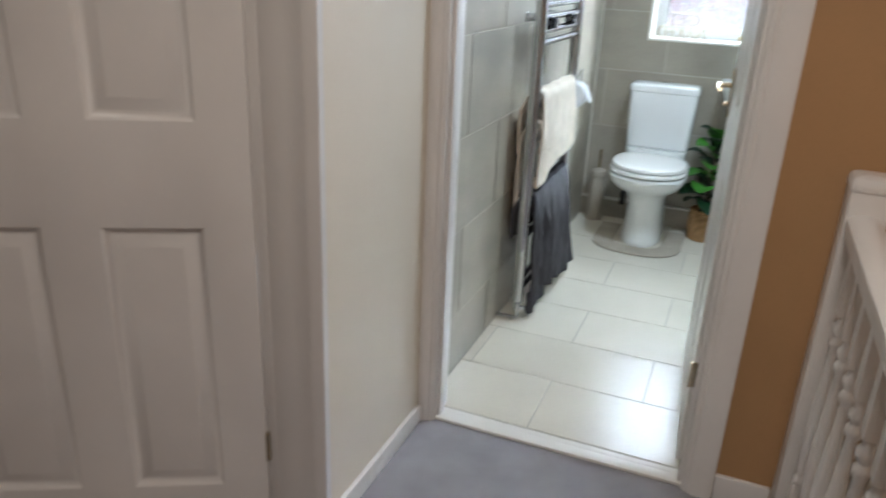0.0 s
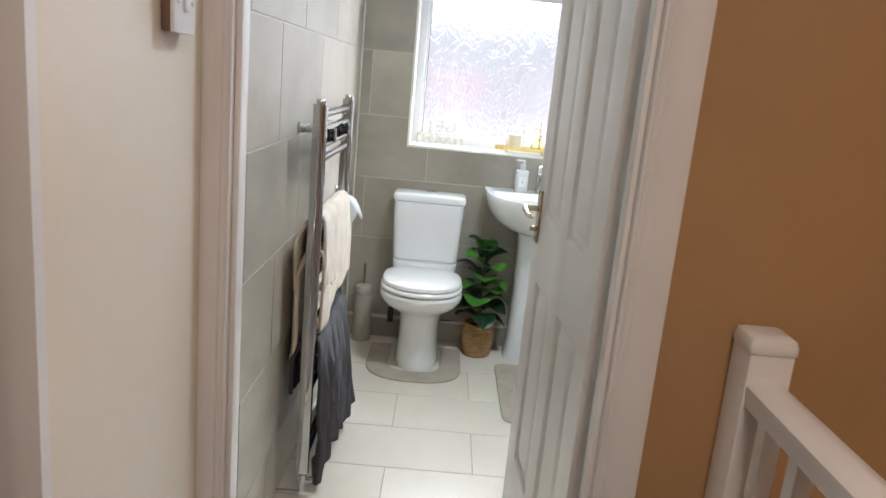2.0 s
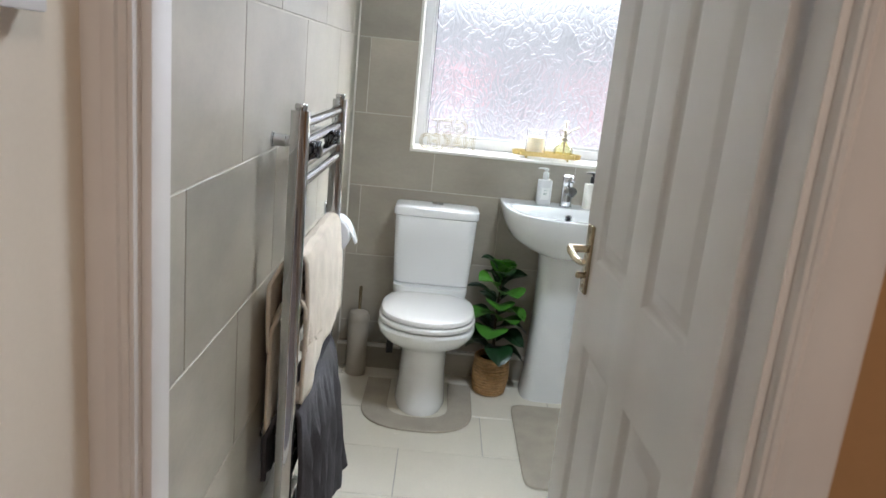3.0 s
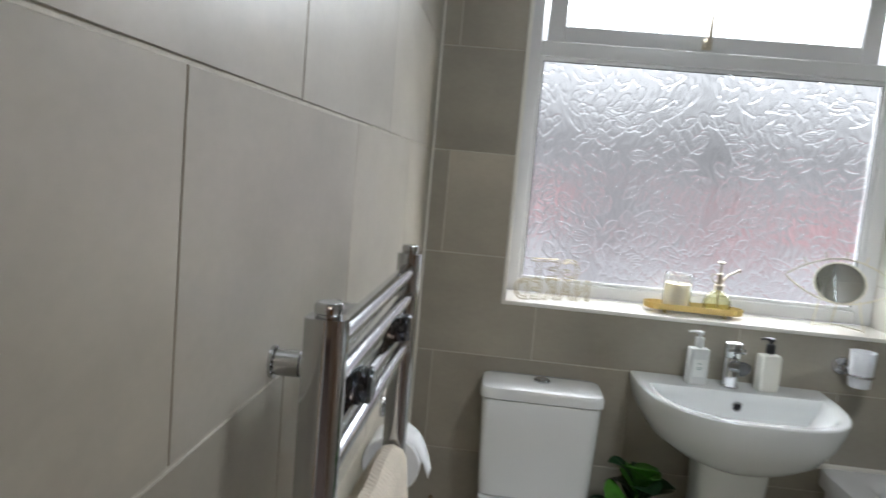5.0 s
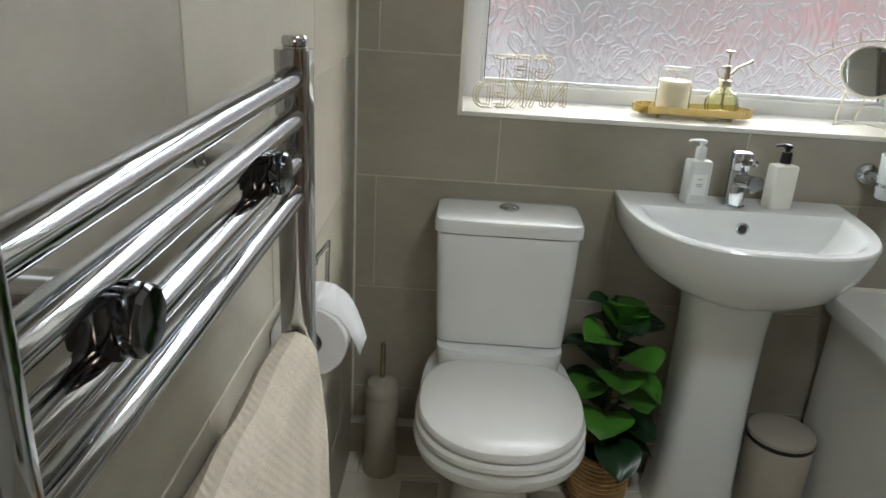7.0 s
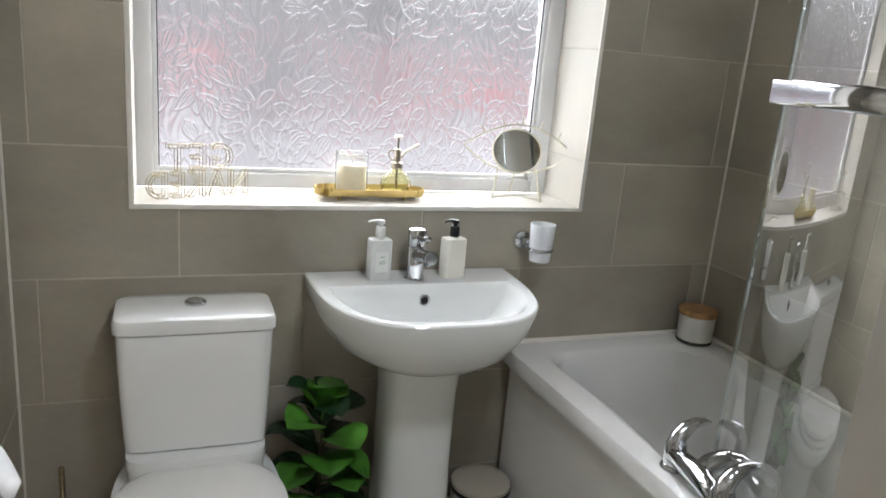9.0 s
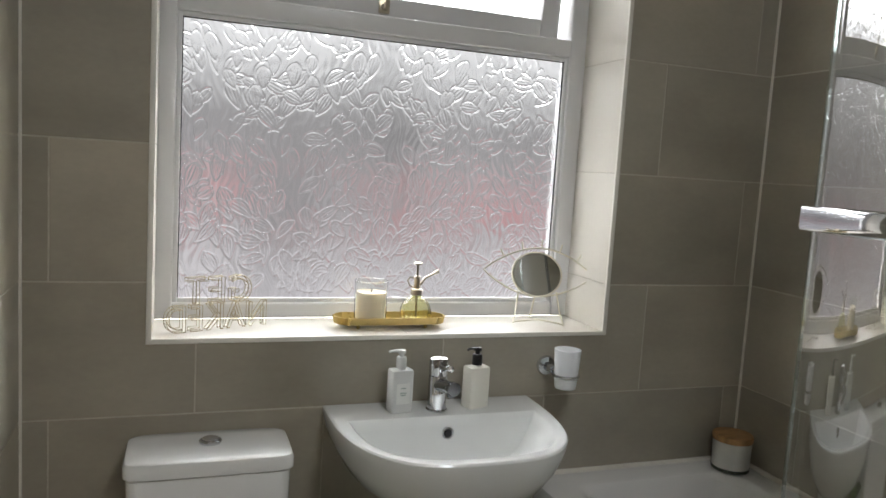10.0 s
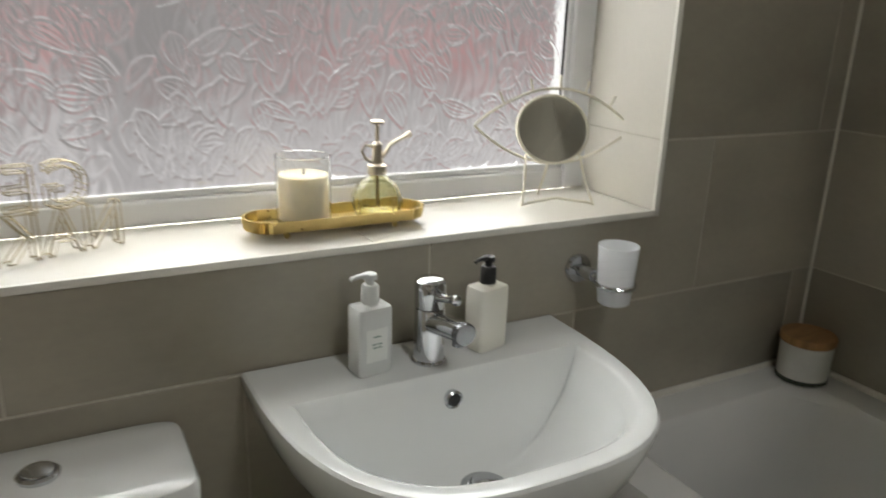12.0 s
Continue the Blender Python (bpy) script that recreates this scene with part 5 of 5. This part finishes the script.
# ---- curved bath screen ----
screen = thing("bath_screen", "curved clear glass bath screen with a chrome rail", "shower screen")
path = []
px, py, th = 0.712, 3.535, 26.0
for i in range(55):
    path.append((px, py))
    th = 26.0 - 110 * (i * 0.016)
    px -= 0.016 * math.sin(radians(th))
    py -= 0.016 * math.cos(radians(th))
bm = bmesh.new()
rows = [[(a, b, z) for a, b in path] for z in (RIM + 0.004, 1.0, 1.5, 1.99)]
loft(bm, rows, False, False, closed=False)
glass_sheet = part("glass", bm, SCREEN_GLASS, screen, "clear curved safety glass")
bm = bmesh.new()
loft(bm, [[(path[0][0] - 0.0, path[0][1], z), (path[0][0] + 0.0055, path[0][1] + 0.001, z), (path[0][0] + 0.005, path[0][1] - 0.006, z), (path[0][0] - 0.001, path[0][1] - 0.005, z)] for z in (RIM + 0.004, 1.99)])
part("edge_strip", bm, thin_glass("edge_glass", 1.7, (0.90, 0.95, 0.94)), screen, "polished glass edge")
bm = bmesh.new()
tube(bm, [(a + 0.004, b, RIM + 0.006) for a, b in path[::3]], 0.006, 8)
part("bottom_seal", bm, clear("clear_seal", 1.4, (0.95, 0.97, 0.97), 0.2), screen)
# towel rail: flat chrome bar standing off the glass
bm = bmesh.new()
pts = [Vector((a, b, 0)) for a, b in path[4:46:3]]
rings = []
for i, p in enumerate(pts):
    d = (pts[min(i + 1, len(pts) - 1)] - pts[max(i - 1, 0)]).normalized()
    nrm = Vector((d.y, -d.x, 0))
    if nrm.x > 0:
        nrm = -nrm
    c = p + nrm * 0.042
    rings.append([(c + nrm * u + Vector((0, 0, 1.366 + w))) for u, w in ((-0.006, -0.020), (0.006, -0.020), (0.008, -0.016), (0.008, 0.016), (0.006, 0.020), (-0.006, 0.020))])
loft(bm, rings)
part("rail", bm, CHROME, screen, "flat chrome towel rail")
for k in (5, 42):
    a, b = path[k]
    bm = bmesh.new()
    tube(bm, [(a + 0.006, b, 1.366), (a - 0.040, b + 0.006, 1.366)], 0.009, 12)
    part("rail_mount", bm, CHROME, screen)
part("wall_profile", boxes(((path[-1][0] - 0.012, path[-1][1] - 0.02, RIM), (path[-1][0] + 0.012, path[-1][1] + 0.002, 2.0)), bevel=0.003), CHROME, screen)

# ---- jar on the bath corner ----
jar = thing("candle_jar", "silver candle jar with a wooden lid on the bath corner", "candle jar")
JC = (1.170, 4.165, RIM + 0.0005)
bm = bmesh.new()
lathe(bm, [(0.046, 0.0), (0.050, 0.004), (0.052, 0.012), (0.054, 0.085), (0.053, 0.088)], JC, 36)
part("jar", bm, SILVER_JAR, jar)
bm = bmesh.new()
lathe(bm, [(0.056, 0.088), (0.057, 0.090), (0.057, 0.102), (0.055, 0.105), (0.002, 0.106)], JC, 36)
part("lid", bm, WOOD_LID, jar, "round wooden lid")
bm = bmesh.new()
lathe(bm, [(0.050, 0.0005), (0.0535, 0.003), (0.0535, 0.010), (0.052, 0.011)], JC, 36)
part("base_ring", bm, mat("dark_glass_base", (0.06, 0.07, 0.05), 0.15), jar)

# ---- sealant in the corners of the window wall ----
for name, cx, z_low in (("corner_seal_west", WEST + 0.0015, 0.113), ("corner_seal_east", EAST - 0.0015, RIM + 0.012)):
    bm = bmesh.new()
    tube(bm, [(cx, NORTH - 0.0015, z_low), (cx, NORTH - 0.0015, CEIL - 0.002)], 0.0042, 8)
    structure(name, bm, SILICONE, "pale sealant bead in the tiled corner", "trim", True)

# ---- boxed tile skirting on the window wall ----
ledge = tagged(new("baseboard_tiled"), "greige tile upstand with pale trim along the window wall", "skirting", kind="structure")
for xa, xb in ((WEST, -0.318), (-0.315, 0.282), (0.285, 0.566)):
    part("tile", boxes(((xa, NORTH - 0.022, 0.0), (xb, NORTH, 0.100)), bevel=0.001), TILE, ledge)
part("trim", boxes(((WEST, NORTH - 0.025, 0.100), (0.566, NORTH, 0.112)), bevel=0.002), TRIM, ledge, "pale quadrant trim")

# ---- wall and floor tiles, each a piece ----
tile_cache = {}


def tile_mesh(poly, thick, chamfer, material):
    """Prism of a right-angled outline (anticlockwise, u-v), its face at w = 0, edges eased."""
    key = (tuple((round(u, 4), round(v, 4)) for u, v in poly), material.name)
    if key in tile_cache:
        return tile_cache[key]
    k = len(poly)
    inner = []
    for i in range(k):
        a, b, c = poly[i - 1], poly[i], poly[(i + 1) % k]
        d0 = (b[0] - a[0], b[1] - a[1])
        d1 = (c[0] - b[0], c[1] - b[1])
        n0 = (-d0[1] / math.hypot(*d0), d0[0] / math.hypot(*d0))
        n1 = (-d1[1] / math.hypot(*d1), d1[0] / math.hypot(*d1))
        inner.append((b[0] + (n0[0] + n1[0]) * chamfer, b[1] + (n0[1] + n1[1]) * chamfer))
    vs = [(u, v, 0.0) for u, v in inner] + [(u, v, -chamfer) for u, v in poly] + [(u, v, -thick) for u, v in poly]
    fs = [list(range(k))]
    for base in (0, k):
        for i in range(k):
            j = (i + 1) % k
            fs.append([base + i, base + k + i, base + k + j, base + j])
    me = bpy.data.meshes.new("tile")
    me.from_pydata(vs, [], fs)
    me.materials.append(material)
    tile_cache[key] = me
    return me


def cut(rect, hole):
    """Outline of a rectangle less a hole at its edge or corner."""
    u0, v0, u1, v1 = rect
    if not hole or hole[0] >= u1 or hole[2] <= u0 or hole[1] >= v1 or hole[3] <= v0:
        return [[(u0, v0), (u1, v0), (u1, v1), (u0, v1)]]
    h0, k0, h1, k1 = hole
    full_u, full_v = h0 <= u0 and h1 >= u1, k0 <= v0 and k1 >= v1
    if full_u and full_v:
        return []
    if full_u:
        return ([[(u0, v0), (u1, v0), (u1, k0), (u0, k0)]] if k0 > v0 else []) + ([[(u0, k1), (u1, k1), (u1, v1), (u0, v1)]] if k1 < v1 else [])
    if full_v:
        return ([[(u0, v0), (h0, v0), (h0, v1), (u0, v1)]] if h0 > u0 else []) + ([[(h1, v0), (u1, v0), (u1, v1), (h1, v1)]] if h1 < u1 else [])
    if k0 > v0 and h0 > u0:
        return [[(u0, v0), (u1, v0), (u1, k0), (h0, k0), (h0, v1), (u0, v1)]]
    if k0 > v0:
        return [[(u0, v0), (u1, v0), (u1, v1), (h1, v1), (h1, k0), (u0, k0)]]
    if h0 > u0:
        return [[(u0, v0), (h0, v0), (h0, k1), (u1, k1), (u1, v1), (u0, v1)]]
    return [[(h1, v0), (u1, v0), (u1, v1), (u0, v1), (u0, k1), (h1, k1)]]


def tiling(parent, material, to_world, bounds, first, pitch, offsets, joint, hole=None, thick=0.006, chamfer=0.0009, name="tile"):
    """Half-bond tiling of bounds (u0, v0, u1, v1). to_world turns (u, v, w) into the wall's place."""
    u0, v0, u1, v1 = bounds
    row = math.floor((v0 - first) / pitch[1])
    while first + row * pitch[1] < v1 - 0.012:
        a, b = first + row * pitch[1], first + (row + 1) * pitch[1]
        off = offsets[row % 2]
        col = math.floor((u0 - off) / pitch[0])
        while off + col * pitch[0] < u1 - 0.012:
            c, d = off + col * pitch[0], off + (col + 1) * pitch[0]
            rect = (max(c + joint / 2, u0), max(a + joint / 2, v0), min(d - joint / 2, u1), min(b - joint / 2, v1))
            if rect[2] - rect[0] > 0.01 and rect[3] - rect[1] > 0.01:
                for poly in cut(rect, hole):
                    ou, ov = poly[0]
                    me = tile_mesh([(p - ou, q - ov) for p, q in poly], thick, chamfer, material)
                    ob = new(name, me)
                    ob.parent = parent
                    wob = random.uniform(-0.0004, 0.0004)
                    ob.matrix_basis = to_world @ Matrix.Translation((ou, ov, wob))
            col += 1
        row += 1


# north wall: u = x, v = z, face towards -y
M_NORTH = Matrix(((1, 0, 0, 0), (0, 0, -1, NORTH), (0, 1, 0, 0), (0, 0, 0, 1)))
tiling(wall_north, TILE, M_NORTH, (WEST, 0.0, EAST, CEIL), 0.82 - 3 * ROW, (COL, ROW), (-0.615, -0.315), 0.0035, (x0 - 0.008, z0 - 0.010, x1 + 0.008, z1 + 0.01))
# west wall: u = -y, v = z, face towards +x
M_WEST = Matrix(((0, 0, 1, WEST), (-1, 0, 0, 0), (0, 1, 0, 0), (0, 0, 0, 1)))
tiling(wall_west, TILE, M_WEST, (-NORTH, 0.0, -2.03, CEIL), 0.82 - 3 * ROW, (COL, ROW), (-2.565, -2.255), 0.0038)
# east wall: u = y, v = z, face towards -x
M_EAST = Matrix(((0, 0, -1, EAST), (1, 0, 0, 0), (0, 1, 0, 0), (0, 0, 0, 1)))
tiling(wall_east, TILE, M_EAST, (2.03, 0.0, NORTH, CEIL), 0.82 - 3 * ROW, (COL, ROW), (4.01, 3.71), 0.0035)
# floor: u = x, v = y
tiling(bath_floor, FLOOR_TILE, Matrix.Identity(4), (WEST, 2.005, EAST, NORTH), 2.318, (COL, 0.302), (-0.035, -0.34), 0.0035, name="floor_tile")
